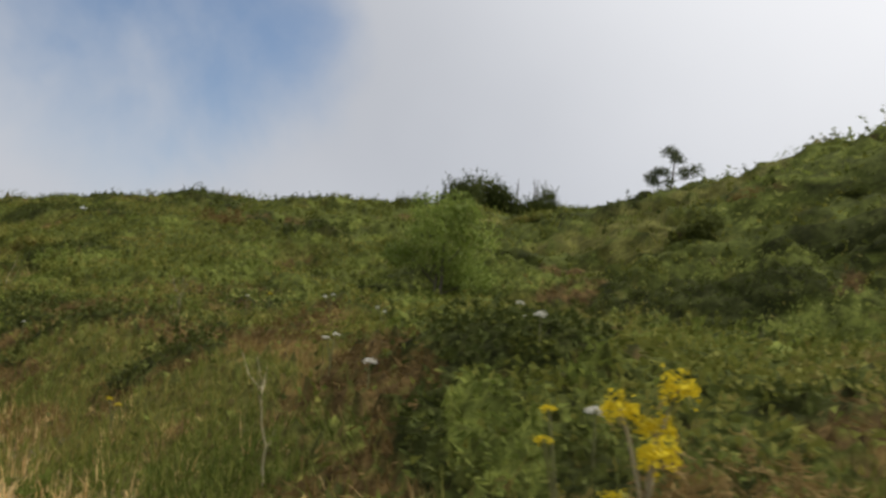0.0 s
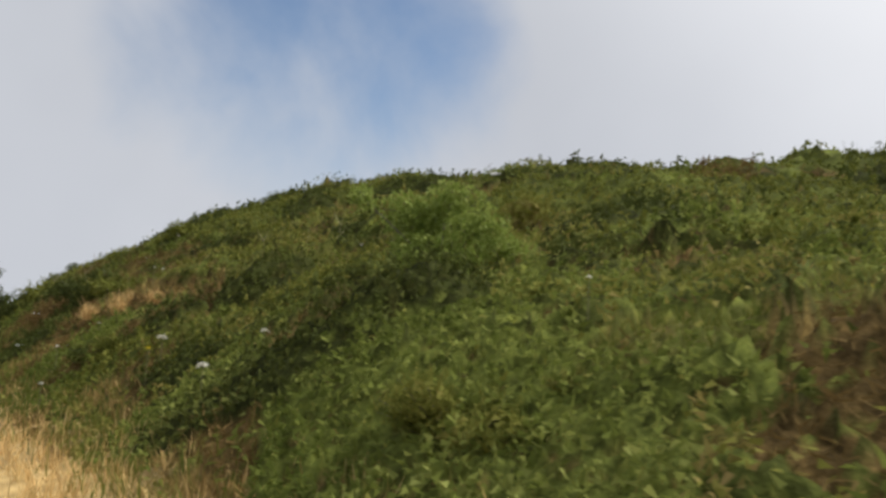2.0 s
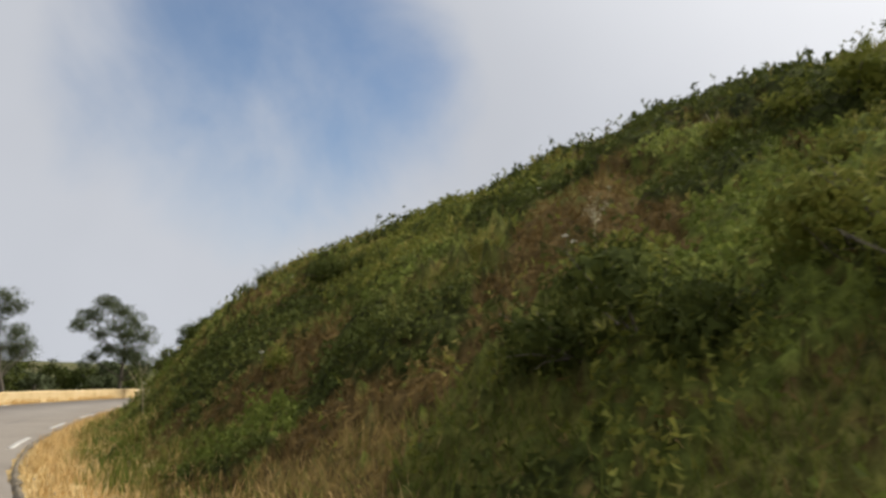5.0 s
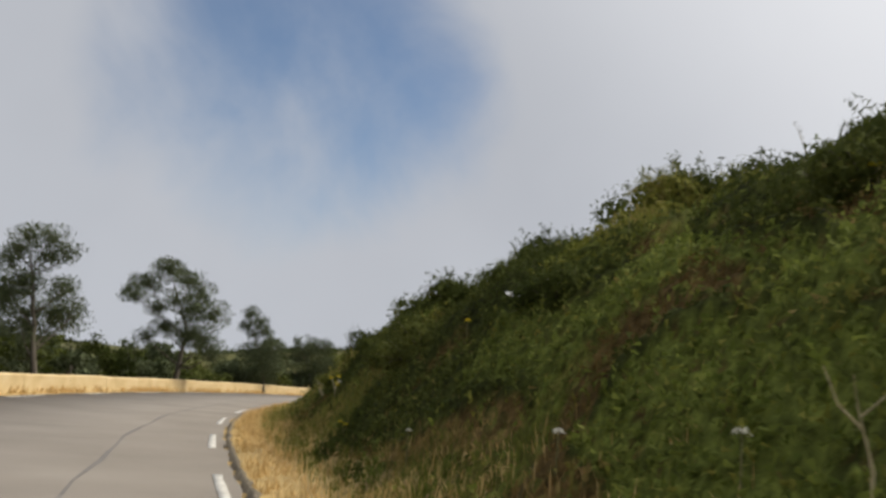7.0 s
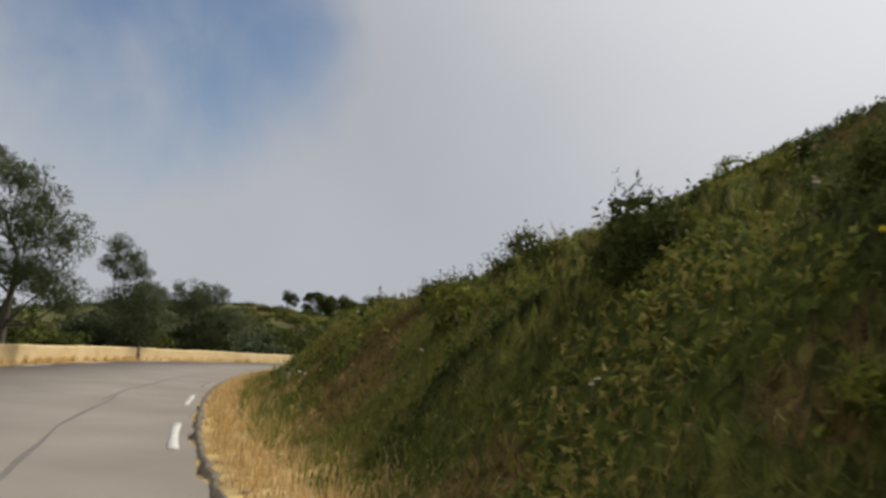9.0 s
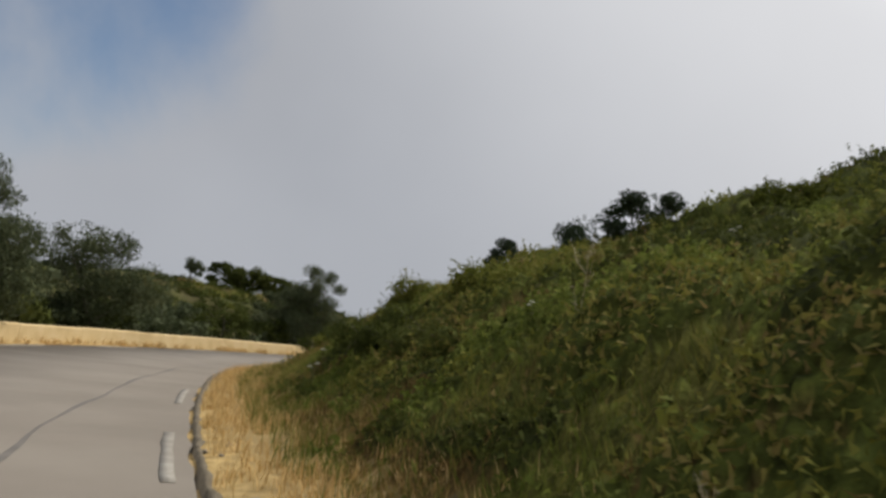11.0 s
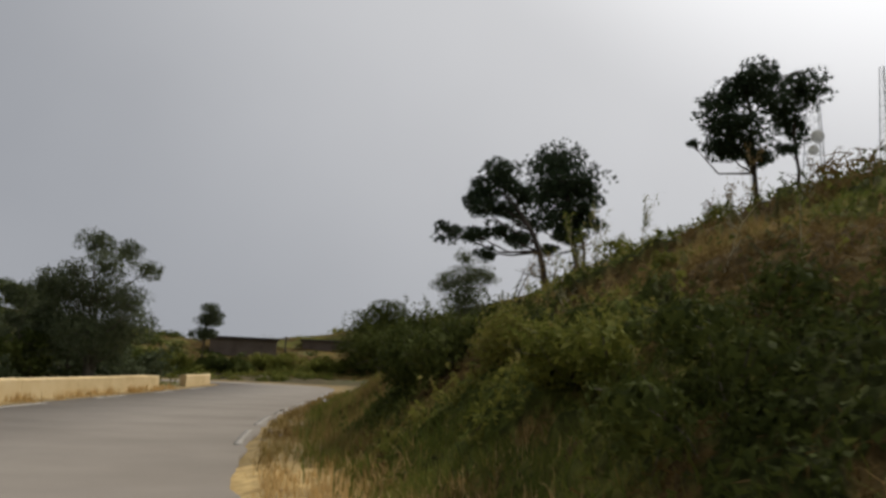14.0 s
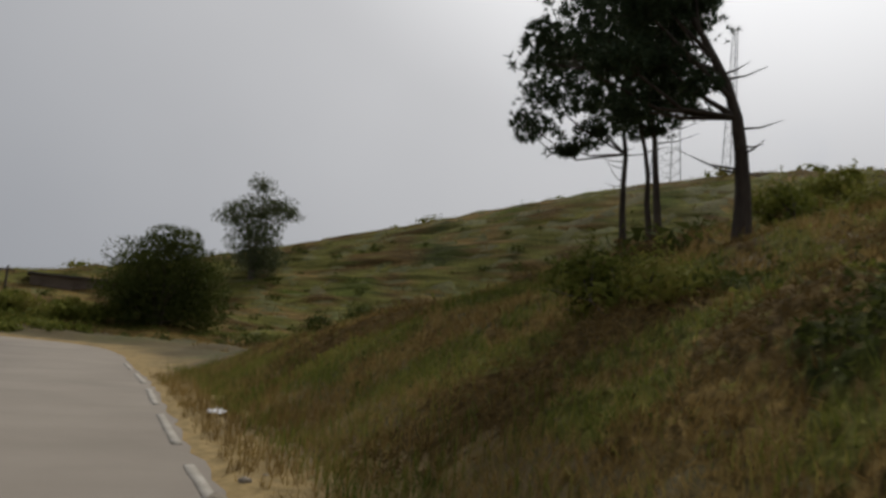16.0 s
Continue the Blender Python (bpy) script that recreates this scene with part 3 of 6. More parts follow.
# the same with fewer, larger sprays, for bushes well back from the road
BACK = {
    "leafy": [shrub_meshes("leafy", 110 + k, 1.0, 1.0, 1350, 0.075, LEAF, BARK) for k in range(3)],
    "dark": [shrub_meshes("leafy", 120 + k, 1.0, 1.05, 1350, 0.075, DARK, BARK) for k in range(2)],
    "broom": [shrub_meshes("broom", 130 + k, 1.0, 1.1, 1350, 0.075, LEAF, BARK) for k in range(2)],
    "dry": [shrub_meshes("dry", 140 + k, 1.0, 0.9, 1400, 0.08, BROWN, BROWN) for k in range(1)],
}
# single bushes that stand out: sort, along, across, radius, height factor
SINGLE = [
    ("light", 15.2, 35.2, 0.9, 0.8), ("dark", 14.5, 58.4, 2.3, 1.35), ("dark", 12.7, 58.0, 1.9, 1.2), ("dark", 16.3, 58.8, 2.0, 1.25), ("dark", 17.9, 59.2, 1.7, 1.1), ("dark", 10.9, 58.0, 1.5, 1.0),
    ("dark", -45.1, 109.0, 0.95, 1.05), ("dark", -45.1, 110.9, 1.1, 1.1), ("dark", -44.0, 115.5, 1.2, 1.0), ("dark", -46.0, 103.4, 0.8, 1.0),
    ("leafy", -45.4, 105.3, 0.9, 0.9), ("dark", -27.8, 63.2, 0.95, 0.8), ("dark", -26.0, 61.0, 1.1, 0.8), ("leafy", -29.5, 65.4, 0.9, 0.75),
    ("dark", -29.4, 61.6, 1.1, 0.8), ("broom", -25.5, 59.0, 1.1, 0.8), ("dark", -32.0, 67.2, 1.0, 1.0), ("leafy", -12.4, 41.6, 1.1, 0.9),
    ("dark", -14.0, 42.0, 1.0, 0.9), ("dark", -7.6, 38.2, 1.1, 0.75), ("leafy", -6.2, 37.2, 1.0, 0.7), ("dark", -6.4, 36.7, 0.8, 1.0), ("dry", -7.5, 36.9, 0.8, 0.9), ("leafy", -41.0, 121.6, 1.1, 0.8),
    ("leafy", -34.6, 122.6, 1.3, 0.8), ("light", -42.2, 116.6, 0.7, 0.9), ("dark", -36.6, 134.0, 1.1, 0.8), ("leafy", -31.5, 137.0, 1.4, 0.8),
]
# large rounded bushes on the cut beside the bend: sort, metres along the road, metres from its edge, radius
for sort, s, d, r in (("dark", 112, 5.0, 0.8), ("leafy", 115, 7.5, 0.8), ("dark", 118, 7.2, 0.9), ("dark", 121, 5.2, 1.0), ("leafy", 123, 8.6, 1.0), ("dark", 125, 6.6, 1.2),
                      ("dark", 127, 4.2, 0.8), ("leafy", 128.5, 8.4, 1.4), ("dark", 130, 6.2, 1.2), ("dark", 131.5, 9.4, 1.3), ("dark", 132.5, 4.4, 1.1), ("leafy", 134, 7.0, 1.3),
                      ("dark", 135.5, 10.6, 1.8), ("dark", 136.5, 4.8, 0.9), ("leafy", 138, 8.2, 1.0), ("dark", 139.5, 12.4, 1.4), ("dark", 140.5, 4.8, 0.8), ("leafy", 142, 9.0, 0.9),
                      ("dark", 144, 5.0, 0.9), ("dark", 146, 4.0, 0.9), ("leafy", 147, 9.0, 0.7), ("dark", 124, 3.4, 0.8), ("dark", 129.0, 3.0, 0.9), ("dark", 127.2, 2.8, 0.8), ("dark", 131.0, 3.6, 0.9), ("dark", 134.5, 3.2, 0.8), ("dark", 138.5, 3.6, 0.9), ("leafy", 142.5, 3.4, 0.8),
                      ("dark", 158.5, 3.0, 0.9), ("leafy", 160.0, 4.4, 1.0), ("dark", 161.8, 3.0, 0.9),
                      ("leafy", 163.6, 4.2, 0.9), ("leafy", 161.5, 6.0, 1.1), ("dark", 174.8, 2.9, 0.6), ("dark", 176.2, 4.4, 0.7), ("leafy", 173.2, 5.2, 0.6), ("dark", 169.5, 5.6, 0.6), ("dark", 177.5, 3.4, 0.9), ("dark", 179.5, 3.6, 0.8), ("leafy", 181, 3.2, 0.8), ("leafy", 170.5, 9.2, 0.7), ("leafy", 167, 8.2, 0.7)):
    at = on_road(np.array([s]), np.array([d]))[0]
    SINGLE.append((sort, float(at[0]), float(at[1]), r, 0.9))
rng = np.random.default_rng(11)
for sort, x, y, r, tall in SINGLE:
    meshes = SORTS[sort][int(rng.integers(0, len(SORTS[sort])))]
    shrub(meshes, x, y, r, rng.uniform(0, 6.28), LABELS[sort], squash=tall)

placed = [(x, y, r) for _, x, y, r, _ in SINGLE]


def sprinkle(total, s0, s1, d0, d1, power, r0, r1, sorts, meshes_by, gate):
    """Bushes at random over a stretch of the bank, thicker in some patches, never on top of one another."""
    tries = 0
    while len(placed) < total and tries < 9000:
        tries += 1
        s, d = rng.uniform(s0, s1), d0 + (d1 - d0) * rng.random() ** power
        x, y = on_road(np.array([s]), np.array([d]))[0]
        thick = float(lumps(np.array([x]), np.array([y]), 11.0, 8)[0])
        if rng.random() > gate + 0.5 * thick:
            continue
        r = rng.uniform(r0, r1)
        if any((x - a) ** 2 + (y - b) ** 2 < (0.5 * (r + c)) ** 2 for a, b, c in placed):
            continue
        placed.append((x, y, r))
        sort = sorts[int(rng.integers(0, len(sorts)))]
        meshes = meshes_by[sort][int(rng.integers(0, len(meshes_by[sort])))]
        shrub(meshes, x, y, r, rng.uniform(0, 6.28), LABELS[sort], squash=rng.uniform(0.55, 0.9))


ALL = ("leafy", "dark", "broom", "dry", "leafy", "broom")
sprinkle(110, 60, 183, 2.4, 8.5, 1.1, 0.32, 0.75, ALL, SORTS, 0.55)
sprinkle(205, 40, 212, 7.5, 26, 1.2, 0.6, 1.25, ALL, BACK, 0.7)
sprinkle(230, 40, 112, 20, 58, 1.0, 0.9, 1.6, ("leafy", "leafy", "dark", "broom"), BACK, 0.9)


def tree(name, kind, x, y, top, spread, seed, label, leaf_mat, leafs=5000, leaf=0.11, foot=None, trunk_r=None, lean=(0.0, 0.0), clump=0.26, bare=0.3, flat=0.75, bias=(0.0, 0.0)):
    """A tree: bent tapered trunk, limbs and a crown of many small leaves in uneven clumps."""
    rng = np.random.default_rng(seed)
    bare = 0.17 if kind == "gum" and bare == 0.3 else bare
    z0 = ground_at(x, y) if foot is None else foot
    H = max(top - z0, 1.2)
    r0 = trunk_r or 0.022 * H + 0.05
    ob = new(name)
    ob.location = (x, y, z0 - 0.1)
    tagged(ob, label, "tree")
    full = H + 0.1
    H = max(H - 0.8 * clump * spread * flat, 0.6 * H)
    hs = np.linspace(0, 0.97, 8)
    bend = np.cumsum(rng.normal(0, 0.018 * H, (8, 2)), 0) * (hs[:, None] > 0)
    trunk = np.c_[bend + np.outer(hs * H, lean), hs * H]
    v, f = tube(trunk, r0 * (1 - 0.88 * hs) * (1 + 0.35 * (hs == 0)), 9)
    part("trunk", mesh_of("trunk", v, f, BARK, True), ob)
    limbs = int(rng.integers(13, 17)) if kind != "gum" else int(rng.integers(11, 14))
    centres, sizes = [], []
    for k in range(limbs):
        u = bare + (0.9 - bare) * (k + rng.random()) / limbs
        start = np.array([np.interp(u, hs, trunk[:, c]) for c in range(3)])
        az = k * 2.4 + rng.uniform(-0.5, 0.5)
        if kind == "round":
            reach = spread * np.sqrt(max(0.1, 1 - ((u - 0.5) / 0.55) ** 2)) * rng.uniform(0.7, 1.05)
            rise = reach * rng.uniform(0.1, 0.6)
        else:
            reach = spread * rng.uniform(0.6, 1.0) * np.sqrt(max(0.1, 1 - ((u - 0.42) / 0.56) ** 2))
            rise = reach * rng.uniform(0.2, 0.9)
        reach *= max(0.25, 1 + bias[1] * math.cos(az - bias[0]))
        end = start + np.array([np.cos(az) * reach, np.sin(az) * reach, min(rise, H - start[2])])
        mid = (start + end) / 2 + np.array([0, 0, -0.08 * reach]) + rng.normal(0, 0.05 * reach, 3)
        tubes = [tube([start, mid, end], [r0 * 0.36 * (1.1 - u), r0 * 0.22 * (1.1 - u), 0.012], 6)]
        for w in (0.7,) if kind == "gum" else (0.55, 0.8, 1.0):
            p = mid + (end - mid) * (w * 2 - 1) if w > 0.5 else mid
            side = rng.normal(0, 0.28 * reach, 3) * np.array([1, 1, 0.5])
            q = p + side + np.array([0, 0, 0.1 * reach])
            tubes.append(tube([p, (p + q) / 2 + rng.normal(0, 0.03, 3), q], [r0 * 0.10, r0 * 0.06, 0.006], 4))
            centres += [q]
            sizes += [clump * spread * rng.uniform(0.7, 1.3)]
        centres += [end]
        sizes += [clump * spread * rng.uniform(0.9, 1.4)]
        v, f = joined(tubes)
        part("limb", mesh_of("limb", v, f, BARK, True), ob)
    centres += [trunk[-1] + np.array([0, 0, 0.02 * H])]
    sizes += [clump * spread * 1.1]
    centres, sizes = np.array(centres), np.array(sizes)
    share = sizes ** 2 / (sizes ** 2).sum()
    n = rng.choice(len(sizes), leafs, p=share)
    way = rng.normal(size=(leafs, 3))
    way /= np.linalg.norm(way, axis=1)[:, None]
    p = centres[n] + way * (sizes[n] * rng.uniform(0.1, 1.0, leafs) ** 0.45)[:, None] * np.array([1, 1, flat])
    wob = 1 + 0.25 * np.sin(way[:, 0] * 5 + n) * np.sin(way[:, 2] * 4 + 2 * n)
    p = centres[n] + (p - centres[n]) * wob[:, None]
    p[:, 2] *= min(1.0, full / np.percentile(p[:, 2], 99.5))
    if kind == "gum":
        v, f = leaves(p, leaf * 1.5, leaf * 0.5, rng, droop=0.9)
    else:
        v, f = leaves(p, leaf, leaf * 0.65, rng, droop=0.1)
    if kind == "round":
        own = np.repeat(np.arange(len(sizes)), 9)
        w = rng.normal(size=(len(own), 3))
        w /= np.linalg.norm(w, axis=1)[:, None]
        q = centres[own] + w * (sizes[own] * rng.uniform(0.3, 0.65, len(own)))[:, None] * np.array([1, 1, flat])
        v, f = joined([(v, f), shards(q, w, 0.55 * sizes[own], rng)])
    part("crown", mesh_of("crown", v, f, leaf_mat), ob)
    return ob


def mass_tree(name, label, foot, masses, kind, leafs, leaf, mat, trunk_r, seed, stems=1, dead=0):
    """A tree whose crown is given as rounded masses of foliage (x, y, z, half width, half height), carried by limbs from a bent trunk."""
    rng = np.random.default_rng(seed)
    bark = PINE_BARK if kind == "pine" else BARK
    z0 = ground_at(*foot) - 0.12
    ob = new(name)
    ob.location = (foot[0], foot[1], z0)
    tagged(ob, label, "tree")
    m = np.array(masses) - np.array([foot[0], foot[1], z0, 0, 0])
    if kind == "pine":
        m[:, 3:] *= 1.2
    size = m[:, 3] ** 2 * m[:, 4]
    heart = (m[:, :3] * size[:, None]).sum(0) / size.sum()
    high = m[m[:, 2].argmax()]
    top = heart * 0.35 + high[:3] * 0.65
    hs = np.linspace(0, 1, 9)
    trunks = []
    for k in range(stems):
        aim = top + (np.array([0.5 * np.cos(2.4 * k), 0.5 * np.sin(2.4 * k), -0.35 * k]) * high[3] if k else 0)
        lean = heart[:2] * hs[:, None] ** (3.0 if kind == "pine" else 1.3) * 0.75 + (aim[:2] - heart[:2] * 0.75) * hs[:, None] ** (3.4 if kind == "pine" else 2.2)
        wob = np.cumsum(rng.normal(0, 0.012 * aim[2], (9, 2)), 0) * np.sin(hs * np.pi)[:, None]
        base = 0.16 * k * np.array([np.cos(2.4 * k), np.sin(2.4 * k)])
        trunk = np.c_[base + lean + wob, hs * aim[2]]
        v, f = tube(trunk, trunk_r * (1 - 0.82 * hs) * (1 + 0.45 * np.exp(-hs * 14)) * (0.8 if k else 1.0), 9)
        part("trunk", mesh_of("trunk", v, f, bark, True), ob)
        trunks.append(trunk)
    pts, ways, sizes = [], [], []
    for k, (cx, cy, cz, rh, rv) in enumerate(m):
        c = np.array([cx, cy, cz])
        trunk = trunks[k % stems]
        reach = np.hypot(*(c[:2] - trunk[5, :2]))
        u = np.clip((cz - rv - 0.45 * reach) / trunk[-1, 2], 0.5 if kind == "pine" else 0.22, 0.92)
        start = np.array([np.interp(u, hs, trunk[:, a]) for a in range(3)])
        bend = (start + c) / 2 + np.array([0, 0, -0.10 * reach]) + rng.normal(0, 0.05 * reach + 0.02, 3)
        thick = trunk_r * 0.42 * (1.1 - 0.6 * u)
        tubes = [tube([start, bend, c], [thick, thick * 0.6, thick * 0.25], 6)]
        n = 11 if rh > 0.35 else 5
        w = rng.normal(size=(n, 3))
        w /= np.linalg.norm(w, axis=1)[:, None]
        q = c + w * np.array([rh, rh, rv]) * rng.uniform(0.45, 0.95 if kind == "pine" else 0.8, (n, 1))
        for end in q:
            knee = c * 0.45 + bend * 0.15 + end * 0.4 + rng.normal(0, 0.06 * rh, 3)
            tubes.append(tube([bend * 0.3 + c * 0.7, knee, end], [thick * 0.3, thick * 0.18, 0.004], 4))
        v, f = joined(tubes)
        part("limb", mesh_of("limb", v, f, bark, True), ob)
        r = min(rh, rv) * rng.uniform(0.5, 0.8, n) + (0.04 if kind == "pine" else 0.12) * (rh + rv)
        share = max(12, int(leafs * (rh * rh + rh * rv) / (m[:, 3] ** 2 + m[:, 3] * m[:, 4]).sum()))
        own = rng.integers(0, n, share)
        way = rng.normal(size=(share, 3))
        way /= np.linalg.norm(way, axis=1)[:, None]
        out = q[own] + way * (r[own] * rng.uniform(0.3, 1.0, share) ** 0.4)[:, None] * np.array([1.1, 1.1, 0.55 if kind == "pine" else 0.75])
        pts.append(out)
        ways.append(way)
        fill = 36 if kind == "pine" else 26
        fw = rng.normal(size=(fill, 3))
        fw /= np.linalg.norm(fw, axis=1)[:, None]
        sizes.append((c + fw * np.array([rh, rh, rv]) * rng.uniform(0.3, 0.72, (fill, 1)), fw, np.full(fill, 0.36 * min(rh, rv))))
    p, way = np.vstack(pts), np.vstack(ways)
    if kind == "pine":
        # needles stand in tufts round the ends of the shoots
        pick = rng.integers(0, len(p), len(p) // 11)
        hub = np.repeat(p[pick], 11, 0)
        w = np.repeat(way[pick], 11, 0) * 0.7 + rng.normal(0, 0.7, hub.shape) + np.array([0, 0, 0.35])
        w /= np.linalg.norm(w, axis=1)[:, None]
        side = np.cross(w, rng.normal(size=w.shape))
        side *= leaf * 0.13 / (np.linalg.norm(side, axis=1)[:, None] + 1e-9)
        v = np.stack([hub - side, hub + side, hub + w * leaf * rng.uniform(0.7, 1.3, (len(hub), 1))], 1).reshape(-1, 3)
        f = np.arange(len(v)).reshape(-1, 3)
    elif kind == "gum":
        v, f = leaves(p, leaf * 1.5, leaf * 0.42, rng, droop=0.9)
    else:
        v, f = leaves(p, leaf * 1.2, leaf * 0.6, rng, droop=-0.3)
    if kind != "airy":
        v, f = joined([(v, f), shards(np.vstack([a for a, _, _ in sizes]), np.vstack([b for _, b, _ in sizes]), np.concatenate([c for _, _, c in sizes]), rng)])
    part("crown", mesh_of("crown", v, f, mat), ob)
    # bare side branches below the crown
    for k in range(dead):
        u = rng.uniform(0.3, 0.75)
        a = np.array([np.interp(u, hs, trunks[k % stems][:, c]) for c in range(3)])
        az, L = rng.uniform(0, 6.28), rng.uniform(0.4, 1.3)
        path = [a, a + L * np.array([0.5 * math.cos(az), 0.5 * math.sin(az), 0.05]), a + L * np.array([math.cos(az), math.sin(az), 0.25])]
        v, f = tube(path, [trunk_r * 0.16, trunk_r * 0.1, 0.004], 5)
        part("dead_branch", mesh_of("dead_branch", v, f, bark, True), ob)
    return ob


GUM_L = "tall grey green gum tree with an open crown behind the wall"
mass_tree("gum_tree", GUM_L, (-49.0, 71.8), [(-49.98, 71.34, 5.67, 0.52, 0.52), (-49.42, 71.86, 5.66, 0.59, 0.52), (-48.67, 72, 5.18, 0.45, 0.52), (-51.03, 71.55, 4.82, 0.54, 0.48), (-49.52, 72.04, 4.96, 0.52, 0.52), (-50.19, 71.18, 5.15, 0.43, 0.38), (-48.54, 71.9, 3.82, 0.58, 0.51), (-48.76, 72.91, 2.86, 0.44, 0.83), (-50.06, 71.65, 3.98, 0.82, 0.6), (-50.75, 71.46, 3.66, 1.03, 0.9), (-49.51, 72.84, 2.87, 0.79, 0.88), (-50.43, 72.04, 2.45, 1.25, 1.08)],
          "gum", 16000, 0.09, GUM, 0.13, 61)
tree("gum_tree", "gum", -55.5, 73.5, 5.2, 2.6, 62, GUM_L, GUM, 13000, 0.12, clump=0.32)
mass_tree("gum_tree", "tall grey green gum tree with an airy domed crown", (-54.4, 88.0), [(-55.54, 87.48, 6.91, 1.09, 0.62), (-56.77, 87.34, 6.1, 0.99, 0.62), (-53.21, 86.2, 6.18, 0.76, 0.63), (-56.44, 85.8, 5.12, 0.81, 0.54), (-53.27, 87.85, 5.51, 0.8, 0.75), (-55.93, 87.27, 4.62, 0.61, 0.56), (-54.8, 87.27, 5.16, 0.47, 0.65), (-53.12, 86.93, 4.62, 1, 0.77), (-52.25, 87.72, 4.43, 0.74, 0.83), (-55.24, 87.29, 3.49, 0.79, 0.56), (-53.71, 87.55, 3.27, 1.02, 0.83), (-52.17, 87.06, 2.75, 0.9, 0.9), (-55.99, 86.88, 2.82, 0.6, 0.46), (-51.95, 87.66, 2.13, 0.55, 0.6)],
          "gum", 24000, 0.095, GUM, 0.17, 63)
mass_tree("gum_tree", "slim gum tree with a small high crown behind the wall", (-55.6, 100.4), [(-57.01, 99.62, 5.53, 0.58, 0.58), (-56.27, 99.73, 5.04, 0.67, 0.54), (-57.33, 99.78, 4.72, 0.64, 0.42), (-55.8, 99.94, 4.35, 0.54, 0.45), (-56.64, 99.76, 4.12, 0.57, 0.35), (-56.74, 100.17, 2.7, 1.22, 1.03), (-55.66, 100.73, 2.82, 0.91, 1.16), (-56.26, 100.67, 1.8, 1.61, 0.97)],
          "gum", 12000, 0.11, GUM, 0.09, 64)
mass_tree("gum_tree", GUM_L, (-57.5, 111.6), [(-58.92, 111.05, 4.34, 0.32, 0.72), (-58.91, 111.35, 3.16, 0.88, 1), (-57.49, 111.56, 4.08, 1.12, 0.88), (-56.38, 111.93, 4.19, 0.4, 0.88), (-57.37, 111.73, 2.5, 1.6, 1.44), (-56.07, 112.2, 2.42, 1.2, 1.2)],
          "gum", 13000, 0.12, GUM, 0.11, 65, stems=3)

tree("gum_tree", "gum", -59.0, 106.5, 4.6, 1.4, 67, GUM_L, GUM, 7000, 0.11, bare=0.15, clump=0.38)
mass_tree("gum_tree", "tall dark gum tree with rounded lobes behind the wall", (-51.2, 134.6), [(-51.47, 134.78, 5.86, 0.69, 0.55), (-50.2, 134.43, 5.55, 0.56, 0.46), (-49.34, 133.54, 4.83, 0.45, 0.45), (-50.86, 133.62, 4.89, 0.67, 0.58), (-52.95, 133.96, 4.09, 0.57, 0.57), (-52.17, 134.96, 4.7, 0.46, 0.5), (-52.27, 134.75, 3.76, 1.04, 0.77), (-51, 134.91, 3.63, 1.11, 1.01), (-49.78, 133.7, 3.4, 0.59, 0.77), (-52.87, 135.77, 2.64, 1.06, 0.92), (-51.46, 134.29, 2.21, 1.57, 0.99), (-49.91, 134.81, 2.31, 0.88, 0.92)],
          "gum", 26000, 0.10, GUM, 0.16, 68, stems=3)
tree("gum_tree", "round", -54.3, 136.6, 4.4, 1.6, 69, "tall dark gum tree with rounded crown behind the wall", GUM, 9000, 0.12, bare=0.08, clump=0.34)
mass_tree("slender_tree", "thin twin tree standing on the far ridge", (-73.6, 178.5), [(-73.43, 177.75, 8.79, 0.61, 0.55), (-72.68, 178.11, 8.58, 0.55, 0.49), (-73.05, 178.18, 7.94, 0.62, 0.43), (-71.86, 177.92, 8.13, 0.43, 0.37), (-72.24, 177.83, 7.47, 0.49, 0.31), (-73.9, 178.37, 8.14, 0.37, 0.31)],
          "gum", 2600, 0.17, GUM, 0.10, 70, stems=2)
mass_tree("slender_tree", "thin dark tree beside the low building", (-44.9, 165.8), [(-44.5, 165.48, 5.42, 0.54, 0.54), (-44.03, 165.28, 4.68, 0.49, 0.62), (-44.64, 165.96, 4.37, 0.72, 0.63), (-44.76, 165.69, 3.46, 0.89, 0.49), (-45.66, 166.38, 3.52, 0.27, 0.27)],
          "gum", 4000, 0.15, GUM, 0.09, 71)
for k, (x, y, t, sp) in enumerate(((-72.5, 192, 10.4, 2.6), (-68.5, 191, 9.8, 2.8), (-64.8, 189, 9.0, 2.4), (-60.5, 187, 8.0, 2.0))):
    tree("ridge_tree", "round", x, y, t, sp, 75 + k, "dark tree in a clump on the far ridge", DARK, 4500, 0.26, bare=0.15)
mass_tree("round_tree", "broad dense dark green round tree beside the road", (-30.4, 165.0), [(-30.76, 163.79, 5.72, 1.95, 1.14), (-31.28, 167.02, 4.55, 1.77, 1.44), (-29.28, 162.81, 4.41, 1.7, 1.45), (-30.13, 165.6, 3.57, 2.92, 1.75), (-32.18, 164.74, 2.39, 1.81, 1.61), (-28.69, 163.29, 2.44, 1.54, 1.63), (-29.42, 166.57, 1.95, 3.17, 1.35)],
          "leafy", 32000, 0.15, DARK, 0.22, 81, stems=3)
mass_tree("hill_tree", "dark bushy tree on the brow of the hill", (-17.2, 180.2), [(-17.18, 179.97, 13.44, 1, 1), (-18.95, 181.25, 11.07, 1.34, 1.34), (-16.11, 178.94, 11.79, 1.44, 1.33), (-16.86, 181.14, 11.03, 2.25, 1.69), (-17.53, 179.97, 9.19, 2.32, 1.55), (-14.78, 179.05, 11.4, 0.89, 0.78), (-17.01, 181.92, 7.77, 2.48, 1.47), (-16.22, 179.77, 7.09, 1.99, 1.22)],
          "gum", 15000, 0.17, GUM, 0.14, 82, stems=2)
